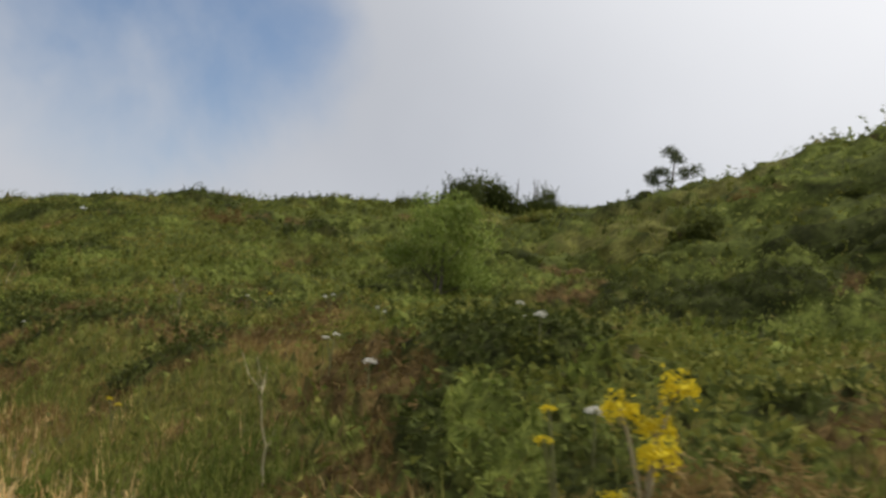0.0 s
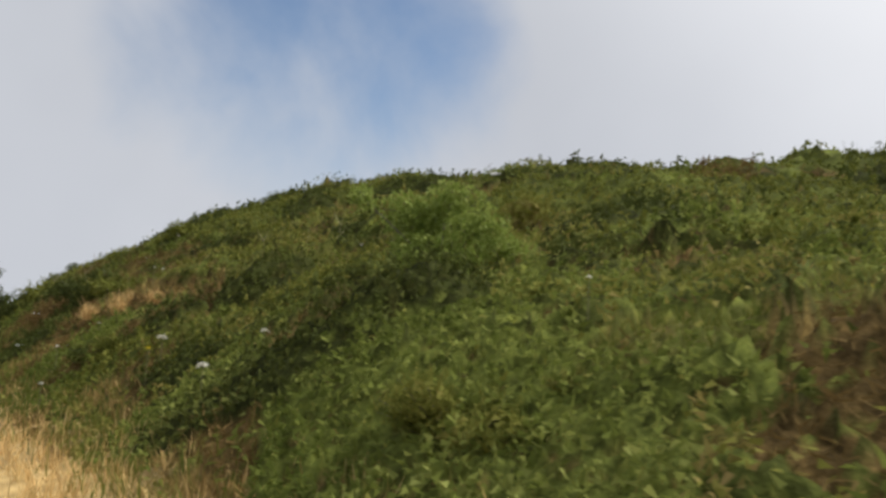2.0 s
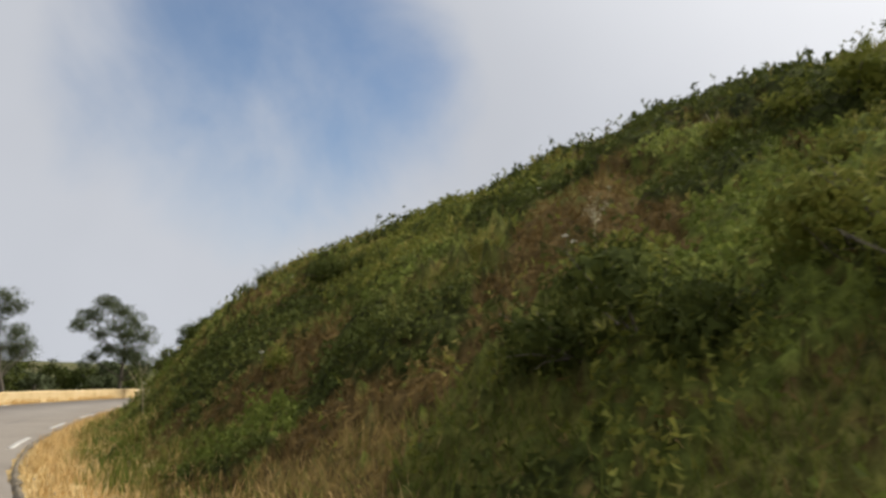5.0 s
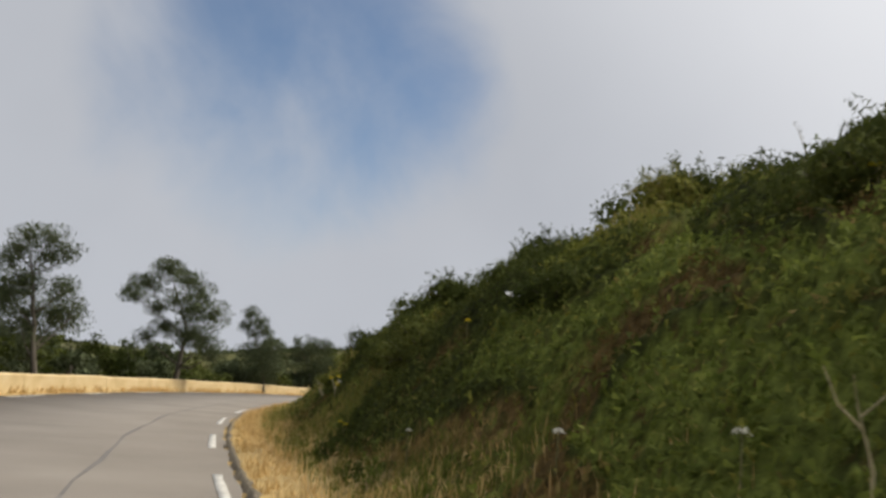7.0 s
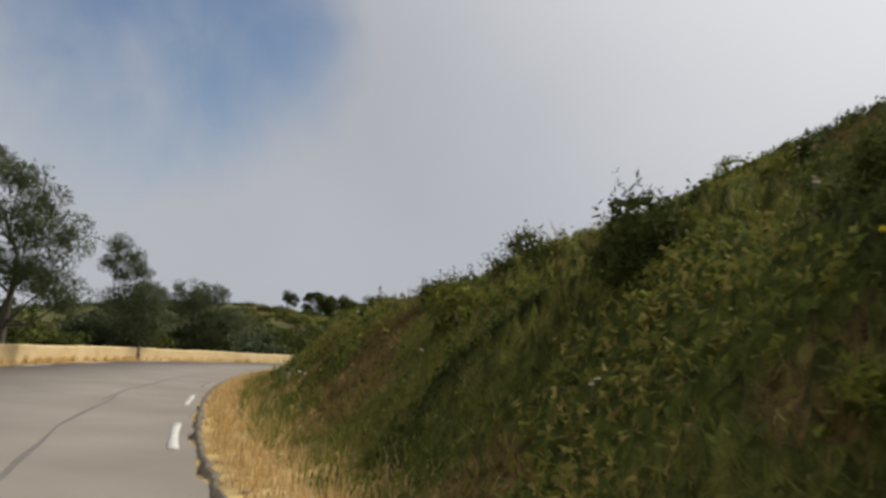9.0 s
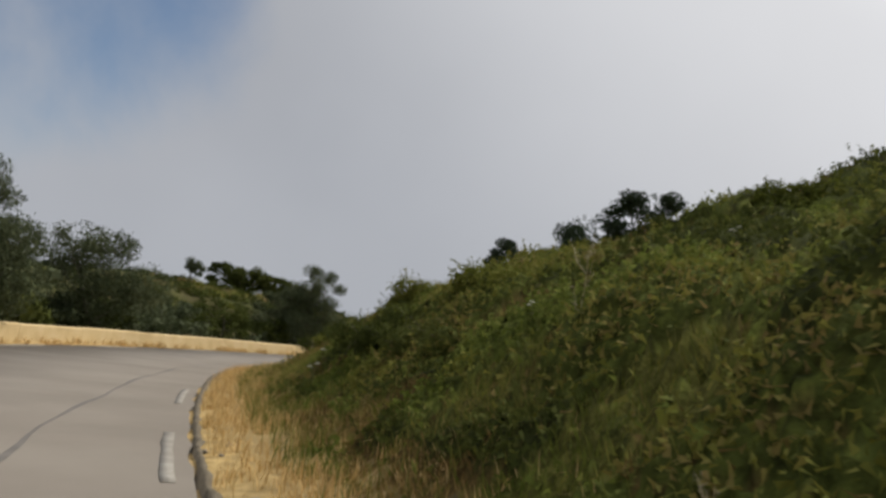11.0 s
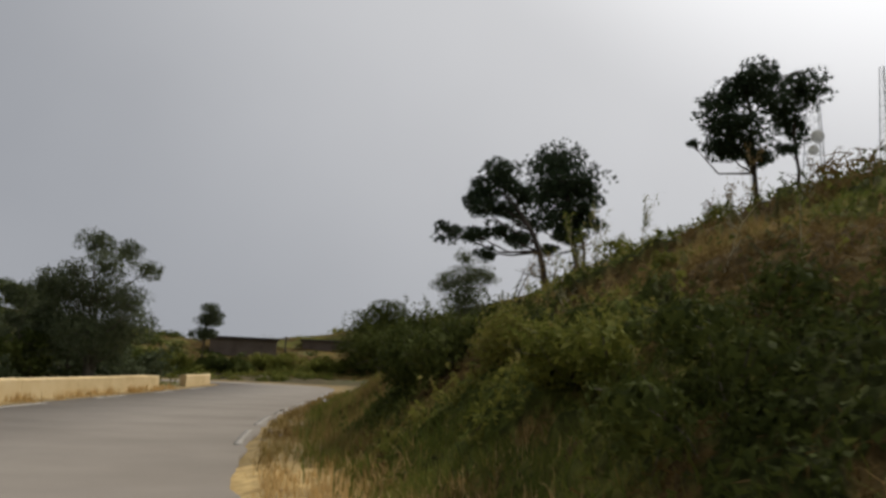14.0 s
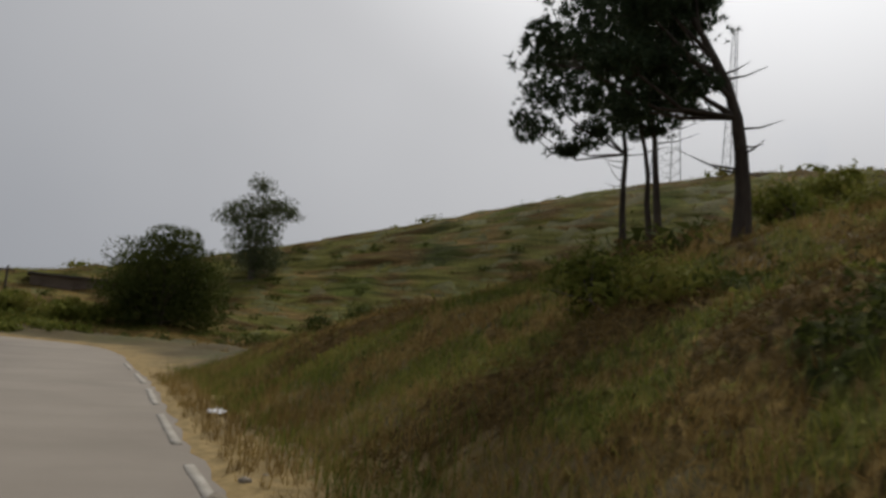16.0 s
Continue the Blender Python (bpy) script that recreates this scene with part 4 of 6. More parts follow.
tree("hill_tree", "round", 32.3, 104.7, 25.6, 3.2, 83, "lone dark tree on the hilltop", GUM, 6500, 0.22, bare=0.08)
SAP_L = "light green leafy sapling standing in the scrub"
mass_tree("sapling", SAP_L, (15.7, 35.6), [(15.71, 35.71, 5.12, 0.94, 0.39), (15.38, 35.04, 4.44, 0.83, 0.53), (16.38, 35.72, 4.45, 0.62, 0.62), (14.79, 35.14, 3.89, 0.61, 0.38), (15.79, 35.93, 3.66, 0.94, 0.55), (16.65, 35.37, 3.19, 0.76, 0.45)],
          "leafy", 9000, 0.08, FRESH, 0.06, 85, stems=2)
mass_tree("sapling", "leaning light green sapling with many leafy shoots in the scrub", (2.6, 32.7), [(1.82, 31.63, 2.89, 0.17, 0.15), (2.08, 32.42, 2.88, 0.39, 0.24), (2.58, 32.51, 3.03, 0.34, 0.19), (2.3, 32.81, 2.7, 0.6, 0.35), (2.96, 32.25, 2.68, 0.36, 0.23), (2.66, 32.19, 2.21, 0.58, 0.36), (1.99, 32.5, 2.4, 0.34, 0.29), (3.22, 32.86, 2.26, 0.38, 0.38), (2.4, 32.23, 1.76, 0.5, 0.32), (2.99, 32.87, 1.82, 0.43, 0.34), (2.18, 32.32, 1.35, 0.46, 0.28), (2.77, 32.98, 1.33, 0.44, 0.29), (3.36, 32.25, 2.4, 0.22, 0.18)],
          "leafy", 17000, 0.05, FRESH, 0.04, 86, stems=3)

for k, (x, y, t, sp) in enumerate(((-47.5, 167.5, 1.8, 2.2), (-43.0, 166.0, 1.3, 2.0), (-38.5, 168.5, 1.5, 2.0), (-34.5, 166.0, 1.2, 1.6), (-52.0, 168.0, 2.2, 2.6))):
    tree("hedge_bush", "round", x, y, t, sp, 190 + k, "tangled green bush beyond the end of the road", (LEAF, DARK, LEAF)[k % 3], 6500, 0.15, bare=0.03, clump=0.36)
PINE_L = "dark pine with layered crown on the bank"
mass_tree("pine_tree", "dark pine with a thick trunk and a leaning one-sided crown", (-37.2, 122.5), [(-38.74, 123.19, 7.75, 0.64, 0.41), (-39.12, 123.23, 7.27, 0.49, 0.34), (-38.27, 123.08, 7.43, 0.38, 0.41), (-39.38, 123.14, 6.65, 0.48, 0.26), (-38.3, 123.5, 6.7, 0.57, 0.23), (-37.67, 123.22, 7.14, 0.38, 0.38), (-39.95, 124.04, 5.85, 0.41, 0.3), (-39.45, 123.26, 5.72, 0.48, 0.26), (-38.89, 123.59, 5.2, 0.34, 0.19), (-38.7, 123.16, 5.97, 0.41, 0.19), (-38.18, 122.93, 5.61, 0.41, 0.22)],
          "pine", 30000, 0.12, NEEDLE, 0.15, 91, dead=12)
mass_tree("pine_tree", "dark pine with twin trunks and a dense crown on the bank", (-33.3, 126.9), [(-34.29, 127.07, 9.27, 0.96, 0.77), (-33.57, 126.64, 8.86, 0.71, 0.64), (-33.89, 127.3, 8.38, 0.91, 0.65), (-33.42, 126.59, 7.82, 0.64, 0.44), (-34.08, 127.24, 7.37, 0.77, 0.46), (-33.31, 126.71, 7.21, 0.58, 0.26), (-33.92, 126.92, 6.67, 0.61, 0.2)],
          "pine", 30000, 0.13, NEEDLE, 0.10, 92, stems=2, dead=8)
mass_tree("pine_tree", "dark pine with a slim trunk and wide spreading crown", (-32.2, 128.8), [(-33.51, 128.92, 10.04, 0.85, 0.85), (-33.34, 129.17, 9.11, 0.89, 0.72), (-33.82, 129.64, 8.63, 0.72, 0.57), (-34.55, 129.65, 7.76, 0.56, 0.31), (-33.76, 128.86, 7.61, 0.76, 0.42), (-34.48, 130.03, 6.97, 0.57, 0.31), (-33.99, 129.57, 6.54, 0.73, 0.17), (-32.7, 129.15, 7.12, 0.65, 0.29)],
          "pine", 26000, 0.13, NEEDLE, 0.10, 95, dead=9)
mass_tree("pine_tree", PINE_L, (-32.2, 118.6), [(-32.83, 118.01, 10.45, 0.68, 0.44), (-33.4, 118.47, 9.89, 0.65, 0.48), (-32.35, 118.09, 9.93, 0.76, 0.52), (-33.76, 118.3, 8.98, 0.57, 0.41), (-33.17, 118.02, 8.64, 0.81, 0.44), (-33.32, 118.47, 8.21, 0.55, 0.31), (-34.35, 118.74, 8.31, 0.17, 0.1), (-32.35, 118.5, 8.17, 0.8, 0.28)],
          "pine", 36000, 0.12, NEEDLE, 0.12, 93, dead=5)
mass_tree("pine_tree", "slim half bare pine beside a denser one", (-30.4, 118.7), [(-30.76, 118.25, 10.61, 0.6, 0.43), (-30.2, 118.25, 10.23, 0.43, 0.36), (-30.93, 118.57, 9.94, 0.46, 0.46), (-30.66, 118.64, 9.26, 0.5, 0.36), (-30.93, 118.61, 8.62, 0.35, 0.21)],
          "pine", 14000, 0.12, NEEDLE, 0.09, 94, dead=10)

mass_tree("bare_sapling", "nearly leafless twiggy sapling on the brow of the bank", (-40.9, 117.0), [(-39.98, 117.74, 4.1, 0.26, 0.22), (-39.75, 117.56, 4.19, 0.22, 0.26), (-39.82, 117.67, 3.82, 0.26, 0.18), (-40.2, 117.75, 3.9, 0.13, 0.12), (-39.98, 117.62, 4.31, 0.15, 0.13)],
          "airy", 260, 0.05, BROWN, 0.03, 96, stems=2)

rng = np.random.default_rng(21)
for k in range(40):
    s, d = (138 + k * 3.2 + rng.uniform(-1, 1), -rng.uniform(10.5, 24)) if k < 26 else (rng.uniform(118, 178), -rng.uniform(15, 34))
    x, y = on_road(np.array([s]), np.array([d]))[0]
    z = ground_at(x, y)
    tree("valley_tree", "round", x, y, rng.uniform(1.2, 3.0) if k < 26 else rng.uniform(1.4, 2.8), rng.uniform(1.6, 2.6), 100 + k, "bushy green tree in the hollow behind the wall", (GUM, DARK, GUM, DARK)[k % 4], 2600, 0.17, bare=0.08)

for k in range(20):
    s, d = 128 + k * 4.3 + rng.uniform(-1, 1), -rng.uniform(9.3, 12.5)
    x, y = on_road(np.array([s]), np.array([d]))[0]
    tree("valley_bush", "round", x, y, rng.uniform(1.0, 2.3), rng.uniform(1.1, 1.7), 150 + k, "low dark green bush in the hollow behind the wall", (DARK, GUM)[k % 2], 1800, 0.15, bare=0.03, clump=0.36)

# ---------------------------------------------------------------- grass and herbs, too many to count
rng = np.random.default_rng(31)


def scatter(count, s0, s1, d0, d1, power=1.0):
    s = rng.uniform(s0, s1, count)
    d = d0 + (d1 - d0) * rng.random(count) ** power
    p = on_road(s, d)
    return p[:, 0], p[:, 1], d


def tufted(x, y, per, spread):
    n = len(x)
    a, r = rng.uniform(0, 6.28, (n, per)), spread * np.sqrt(rng.random((n, per)))
    return (x[:, None] + r * np.cos(a)).ravel(), (y[:, None] + r * np.sin(a)).ravel()


x, y, d = scatter(12500, 56, 210, 0.22, 2.6, 1.0)
keep = rng.random(len(x)) < np.clip(1.2 - 0.5 * d + 0.35 * lumps(x, y, 4.0, 12), 0.08, 1)
x, y = x[keep], y[keep]
late = road_place(x, y)[0] > 182
for where, mat, word in ((~late, STRAW, "straw coloured dry grass on the road verge"), (late, DULL, "brown dry grass on the road verge")):
    tx, ty = tufted(x[where], y[where], 8, 0.10)
    v, f = blades(tx, ty, lie(tx, ty) - 0.02, 0.23, 0.012, rng, 0.75)
    tagged(part("dry_grass", mesh_of("dry_grass", v, f, mat)), word, "grass", kind="stuff")

x, y, d = scatter(4500, 50, 212, 0.8, 2.6, 1.2)
x, y = tufted(x, y, 7, 0.16)
v, f = blades(x, y, lie(x, y) - 0.03, 0.3, 0.012, rng, 0.5)
tagged(part("green_grass", mesh_of("green_grass", v, f, OLIVE)), "olive green grass and weeds on the bank", "grass", kind="stuff")

n = 3500
x, y = rng.uniform(-45, 75, n), rng.uniform(35, 190, n)
s, d = road_place(x, y)
keep = (d > 44) & (d < 95)
x, y = tufted(x[keep], y[keep], 6, 0.4)
v, f = blades(x, y, lie(x, y) - 0.05, 0.4, 0.04, rng, 0.6)
tagged(part("hill_grass", mesh_of("hill_grass", v, f, OLIVE)), "olive grass and scrub on the hillside", "grass", kind="stuff")

x, y = rng.uniform(-44, 12, 3500), rng.uniform(116, 196, 3500)
s, d = road_place(x, y)
keep = (d > 4) & (d < 60)
x, y = tufted(x[keep], y[keep], 5, 0.25)
v, f = blades(x, y, lie(x, y) - 0.04, 0.3, 0.035, rng, 0.7)
tagged(part("hill_grass", mesh_of("hill_grass", v, f, DULL)), "short dry grass on the open slope", "grass", kind="stuff")

n = 3200
x, y, d = scatter(n, 120, 222, -40, WALL_D - 0.6, 1.0)
x, y = tufted(x, y, 5, 0.35)
v, f = blades(x, y, lie(x, y) - 0.05, 0.55, 0.05, rng, 0.6)
tagged(part("valley_grass", mesh_of("valley_grass", v, f, LEAF)), "green grass in the hollow behind the wall", "grass", kind="stuff")


def low_bushes(name, x, y, r0, r1, per, leaf, mat, label, flatness=0.75, core=0):
    """Very many small bushes: each a dome of leaves, thick outside and open inside."""
    n = len(x)
    r = rng.uniform(r0, r1, n)
    tall = r * flatness * rng.uniform(0.7, 1.4, n)
    base = lie(x, y)
    own = np.repeat(np.arange(n), per)
    way = rng.normal(size=(n * per, 3))
    way[:, 2] = abs(way[:, 2]) * 0.9
    way /= np.linalg.norm(way, axis=1)[:, None]
    bump = 1 + 0.28 * np.sin(way[:, 0] * 4.3 + own * 1.7) * np.sin(way[:, 1] * 3.9 + own * 2.3)
    rad = bump * rng.uniform(0.3, 1.0, n * per) ** 0.5
    p = np.stack([x[own] + way[:, 0] * r[own] * rad, y[own] + way[:, 1] * r[own] * rad, base[own] + way[:, 2] * tall[own] * rad], 1)
    p[:, 2] = np.maximum(p[:, 2], lie(p[:, 0], p[:, 1]) + 0.02)
    v, f = leaves(p, leaf, leaf * 0.5, rng)
    if core:
        few = np.repeat(np.arange(n), core)
        w = rng.normal(size=(len(few), 3))
        w[:, 2] = abs(w[:, 2]) * 0.9
        w /= np.linalg.norm(w, axis=1)[:, None]
        k = (rng.uniform(0.5, 0.85, len(few)) * (1 + 0.28 * np.sin(w[:, 0] * 4.3 + few * 1.7) * np.sin(w[:, 1] * 3.9 + few * 2.3)))
        q = np.stack([x[few] + w[:, 0] * r[few] * k, y[few] + w[:, 1] * r[few] * k, base[few] + w[:, 2] * tall[few] * k], 1)
        q[:, 2] = np.maximum(q[:, 2], lie(q[:, 0], q[:, 1]) + 0.02)
        v, f = joined([(v, f), shards(q, w, 0.31 * r[few], rng)])
    return tagged(part(name, mesh_of(name, v, f, mat)), label, "undergrowth", kind="stuff")


# The bank's plant cover: humps of one kind of plant each, grown into one another.
# How green and how dry it is, by the metre along the road
GREENER = ((60, 0.9), (64, 0.7), (67, 0.65), (78, 0.75), (84, 0.9), (91, 0.7), (93, 0.3), (100, 0.3), (103, 0.8), (106, 0.5), (117, 0.5), (119, 0.8), (130, 0.8), (134, 0.7), (140, 0.4), (150, 0.45), (154, 0.9), (163, 0.95), (167, 0.05), (176, 0.1), (178, 0.5), (183, 0.5), (187, 0.12), (215, 0.12))
BROWNER = ((60, 0.2), (74, 0.25), (84, 0.35), (88, 0.7), (92, 1), (104, 0.8), (107, 1.3), (117, 1.4), (122, 0.6), (136, 0.5), (141, 1.0), (149, 0.9), (154, 0.25), (163, 0.25), (167, 1), (176, 1), (179, 0.4), (184, 0.5), (188, 1), (215, 1))
LIGHTER = ((56, 0.35), (72, 0.5), (80, 0.9), (87, 0.7), (90, 0.4), (93, 0.25), (100, 0.3), (103, 0.6), (107, 0.12), (115, 0.15), (118, 0.9), (127, 0.9), (131, 0.15), (150, 0.1), (155, 0.4), (163, 0.6), (166, 0.03), (215, 0.03))
DARKER = ((60, 0.35), (78, 0.4), (90, 0.25), (100, 0.3), (106, 0.8), (114, 0.8), (118, 0.4), (124, 0.9), (128, 1.0), (138, 0.9), (143, 0.4), (152, 0.5), (160, 0.7), (166, 0.15), (173, 0.2), (176, 0.8), (182, 0.6), (186, 0.1), (215, 0.1))
FULLER = ((40, 0.55), (70, 0.6), (80, 1.0), (164, 1.0), (168, 0.45), (173, 0.45), (176, 0.95), (182, 0.9), (187, 0.4), (215, 0.3))
KINDS = ("green", "light", "dark", "brown", "dry", "olive")
# where one kind stands out: metres along the road and from its edge
SPOTS = {
    "brown": [(65.5, 3.3), (70.2, 3.8), (76.3, 3.2), (82.4, 6.3), (95.9, 3.6), (90.8, 5.7), (90.7, 2.8), (93.7, 2.6), (96.4, 3.7), (90.9, 2.2), (89.8, 3.0), (114.8, 4.7), (112.2, 3.1), (114.2, 3.6), (117.7, 4.1), (119.6, 5.4), (129.0, 2.7), (141.2, 4.4), (144.9, 2.9), (140.3, 2.9), (140.8, 2.6), (169.4, 2.8), (172.2, 4.1), (168.2, 4.8), (172.3, 2.6), (175.4, 3.2), (177.5, 3.5), (177.7, 3.3), (176.1, 2.7), (177.4, 4.2), (187.0, 3.1), (187.5, 3.7), (196.6, 2.3), (194.1, 3.7), (192.5, 2.9), (195.4, 3.2), (192.3, 2.5)],
    "olive": [(67.0, 2.6), (64.0, 2.3), (61.5, 2.6), (66.5, 3.2), (69.6, 2.7), (79.9, 2.3), (87.1, 4.7), (89.7, 1.9), (91.6, 3.7), (99.1, 2.2), (113.1, 2.7), (114.9, 2.4), (117.0, 4.5), (122.4, 2.7), (123.3, 1.9), (121.8, 5.1), (130.3, 2.4), (132.3, 3.8), (130.3, 1.9), (138.0, 3.3), (139.0, 2.1), (137.6, 4.4), (142.3, 3.3), (141.8, 2.5), (149.0, 2.4), (166.4, 3.1), (165.7, 2.2), (177.9, 5.8), (178.7, 3.3), (177.3, 2.3), (179.2, 2.2), (186.7, 2.4), (194.3, 1.8), (198.5, 4.7), (197.0, 5.8), (193.1, 2.8)],
    "dry": [(91.7, 4.1), (92.0, 3.9), (90.4, 2.9), (95.4, 6.8), (91.4, 4.8), (116.8, 5.7), (120.4, 6.2), (139.8, 4.8), (141.0, 4.2), (143.3, 2.8), (144.9, 3.2), (141.5, 3.8), (170.3, 3.3), (171.4, 4.8), (167.4, 5.7), (168.0, 5.4), (178.4, 4.0), (173.3, 3.7), (172.8, 3.1), (181.2, 5.5), (180.1, 5.6), (181.4, 4.5), (193.0, 2.5), (190.9, 2.8), (193.7, 1.8), (188.2, 3.1), (199.5, 2.7), (194.0, 2.5), (198.8, 3.6), (194.0, 3.1), (200.7, 1.9), (195.9, 1.7)],
    "dark": [(127.4, 2.5), (136.7, 2.6), (133.6, 2.2), (136.0, 2.4), (134.5, 2.7), (135.0, 3.6), (137.6, 2.3), (138.4, 3.2), (63.5, 3.6), (67.0, 15.6), (86.9, 3.9), (74.6, 4.4), (82.5, 3.0), (84.2, 3.2), (99.6, 3.0), (90.1, 3.8), (92.6, 2.8), (111.1, 3.1), (112.9, 2.5), (110.7, 2.6), (124.7, 3.0), (125.7, 2.3), (132.3, 2.7), (126.7, 2.0), (135.5, 3.1), (136.5, 2.2), (139.9, 2.3), (174.4, 2.7), (163.6, 2.7), (174.0, 3.1), (177.1, 2.9), (174.1, 2.8), (179.3, 2.5), (175.6, 2.5), (191.9, 3.9), (184.4, 2.7)],
    "green": [(122.0, 3.3), (124.0, 2.6), (118.0, 3.4), (62.0, 4.1), (70.0, 8.3), (89.0, 11.8), (63.1, 3.9), (75.7, 2.2), (74.3, 2.7), (81.3, 15.3), (85.5, 2.9), (85.7, 4.0), (90.2, 8.9), (101.6, 10.6), (92.0, 7.0), (112.2, 5.6), (114.3, 6.0), (119.2, 2.5), (120.2, 2.1), (119.1, 2.8), (129.3, 3.5), (137.7, 2.7), (145.9, 5.8), (136.5, 2.6), (146.0, 2.4), (145.7, 5.9), (169.2, 7.6), (164.2, 2.5), (191.2, 6.4), (187.0, 4.7), (199.8, 10.7)],
    "light": [(77.5, 2.2), (79.0, 2.3), (80.6, 2.4), (76.0, 2.2), (82.0, 2.1), (163.4, 2.2), (164.5, 3.0), (162.8, 3.0), (161.6, 2.4), (121.6, 2.3), (123.2, 2.1), (118.8, 2.2), (117.2, 2.4), (89.9, 2.2), (91.6, 2.2), (109.8, 2.4), (120.3, 2.8), (165.0, 2.4)],
}
# each plant's colour, darkened to paint in the shade beneath its leaves
SHADE_TONES = np.array([(0.066, 0.078, 0.018), (0.10, 0.118, 0.026), (0.034, 0.040, 0.011), (0.088, 0.06, 0.023), (0.15, 0.105, 0.04), (0.10, 0.098, 0.026)])


def table(s, rows):
    return np.interp(s, *np.array(rows, float).T)


def hashed(a, b, seed):
    v = np.sin(a * 127.1 + b * 311.7 + seed * 74.7) * 43758.5453
    return v - np.floor(v)


def humps(x, y, cell, seed):
    """Rounded cushions on a loose grid: height 0 to 1, and a number, x and y for the cushion that stands highest."""
    cx, cy = np.floor(x / cell), np.floor(y / cell)
    best, who, bx, by = np.zeros(len(x)), np.zeros(len(x)), x.copy(), y.copy()
    for i in (-1, 0, 1):
        for j in (-1, 0, 1):
            a, b = cx + i, cy + j
            px, py = (a + hashed(a, b, seed)) * cell, (b + hashed(a, b, seed + 1)) * cell
            r = cell * (0.62 + 0.55 * hashed(a, b, seed + 2))
            q = 1 - ((x - px) ** 2 + (y - py) ** 2) / (r * r)
            h = np.sqrt(np.clip(q, 0, 1)) * (0.45 + 0.55 * hashed(a, b, seed + 3))
            up = h > best
            best = np.where(up, h, best)
            who, bx, by = np.where(up, hashed(a, b, seed + 4), who), np.where(up, px, bx), np.where(up, py, by)
    return best, who, bx, by


def cover(x, y, s, d, wide, stray=None):
    """Height of the plants over the ground and the kind of plant, at each place."""
    big, who, bx, by = humps(x, y, wide, 3)
    mid = humps(x, y, wide * 0.42, 13)[0]
    small = humps(x, y, wide * 0.19, 23)[0]
    g, b, k = table(s, GREENER), table(s, BROWNER), table(s, DARKER)
    up = np.clip((d - 6) / 4, 0, 1) * np.clip((136 - s) / 10, 0, 1)
    low = np.clip((2.6 - d) / 1.4, 0, 1)
    early = np.exp(-((s - 62) / 17) ** 2) * np.clip((7 - d) / 3, 0, 1)
    cut = 1 - 0.5 * np.exp(-((s - 128) / 14) ** 2)
    late = np.clip((s - 183) / 5, 0, 1)
    far = np.clip((d - 10) / 8, 0, 1)
    weight = np.stack([
        g * (0.7 + 0.8 * up) * (1 - 0.7 * low), table(s, LIGHTER) * 0.9 * (1 - 0.5 * low), k * (1 + 0.4 * up) * (1 - low),
        b * 1.0 * (1 - 0.6 * up) * (1 - 0.6 * low) + 0.15 * early, (b * (0.6 - 0.35 * up) + 1.2 * low) * cut * (1 - 0.6 * far) + 0.45 * early + 0.8 * late * (1 - 0.8 * far),
        0.6 + 0.9 * low + 0.7 * late * far + 1.5 * early], 1)
    for n, word in enumerate(KINDS):
        for s0, d0 in SPOTS[word]:
            near = np.flatnonzero(abs(s - s0) < 4)
            weight[near, n] += 3.0 * np.exp(-((s[near] - s0) / 1.5) ** 2 - ((d[near] - d0) / (0.55 + 0.14 * d0)) ** 2)
    clump = np.stack([lumps(bx, by, 4.5, 701 + n) for n in range(6)], 1)
    weight = np.clip(weight, 0.001, None) * np.exp(1.1 * clump)
    share = np.cumsum(weight, 1)
    if stray is not None:
        # single plants of another kind grow through every hump
        who = np.where(stray < 0.22, stray / 0.22, who)
    kind = (who[:, None] * share[:, -1:] > share).sum(1)
    body = np.array([1.0, 0.85, 1.1, 0.7, 0.35, 0.5])[kind]
    rise = np.clip((d - 1.0) / 2.2, 0.06, 1) * table(s, FULLER) * (0.75 + 0.3 * min(wide, 1.6))
    h = rise * (body * (0.48 * big + 0.13) * (0.75 + 0.25 * lumps(x, y, 6.0, 15)) + 0.17 * mid * (0.4 + 0.6 * body) + 0.07 * small)
    return h, kind


# sheet under the leaves; inner shade is part of its colour
UNDER = material("tangled inner foliage toned as shade", [(0.35, 0.35, 0.35), (0.9, 0.9, 0.9), (1.5, 1.45, 1.3)], 7.0, 0.9, 0.6, 26.0, island=0.0, depth=0.03)
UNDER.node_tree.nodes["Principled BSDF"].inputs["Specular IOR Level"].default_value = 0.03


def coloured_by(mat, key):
    """The surface's own variation, over the colour of the plant that grows there, darkened as inner shade."""
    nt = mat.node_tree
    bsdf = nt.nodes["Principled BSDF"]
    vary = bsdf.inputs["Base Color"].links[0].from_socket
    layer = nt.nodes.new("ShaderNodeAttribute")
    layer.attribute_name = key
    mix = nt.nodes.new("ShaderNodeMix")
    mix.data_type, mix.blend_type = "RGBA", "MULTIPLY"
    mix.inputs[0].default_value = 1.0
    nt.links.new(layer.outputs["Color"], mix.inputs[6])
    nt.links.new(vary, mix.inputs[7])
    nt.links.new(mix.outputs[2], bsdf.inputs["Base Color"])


coloured_by(UNDER, "plant")


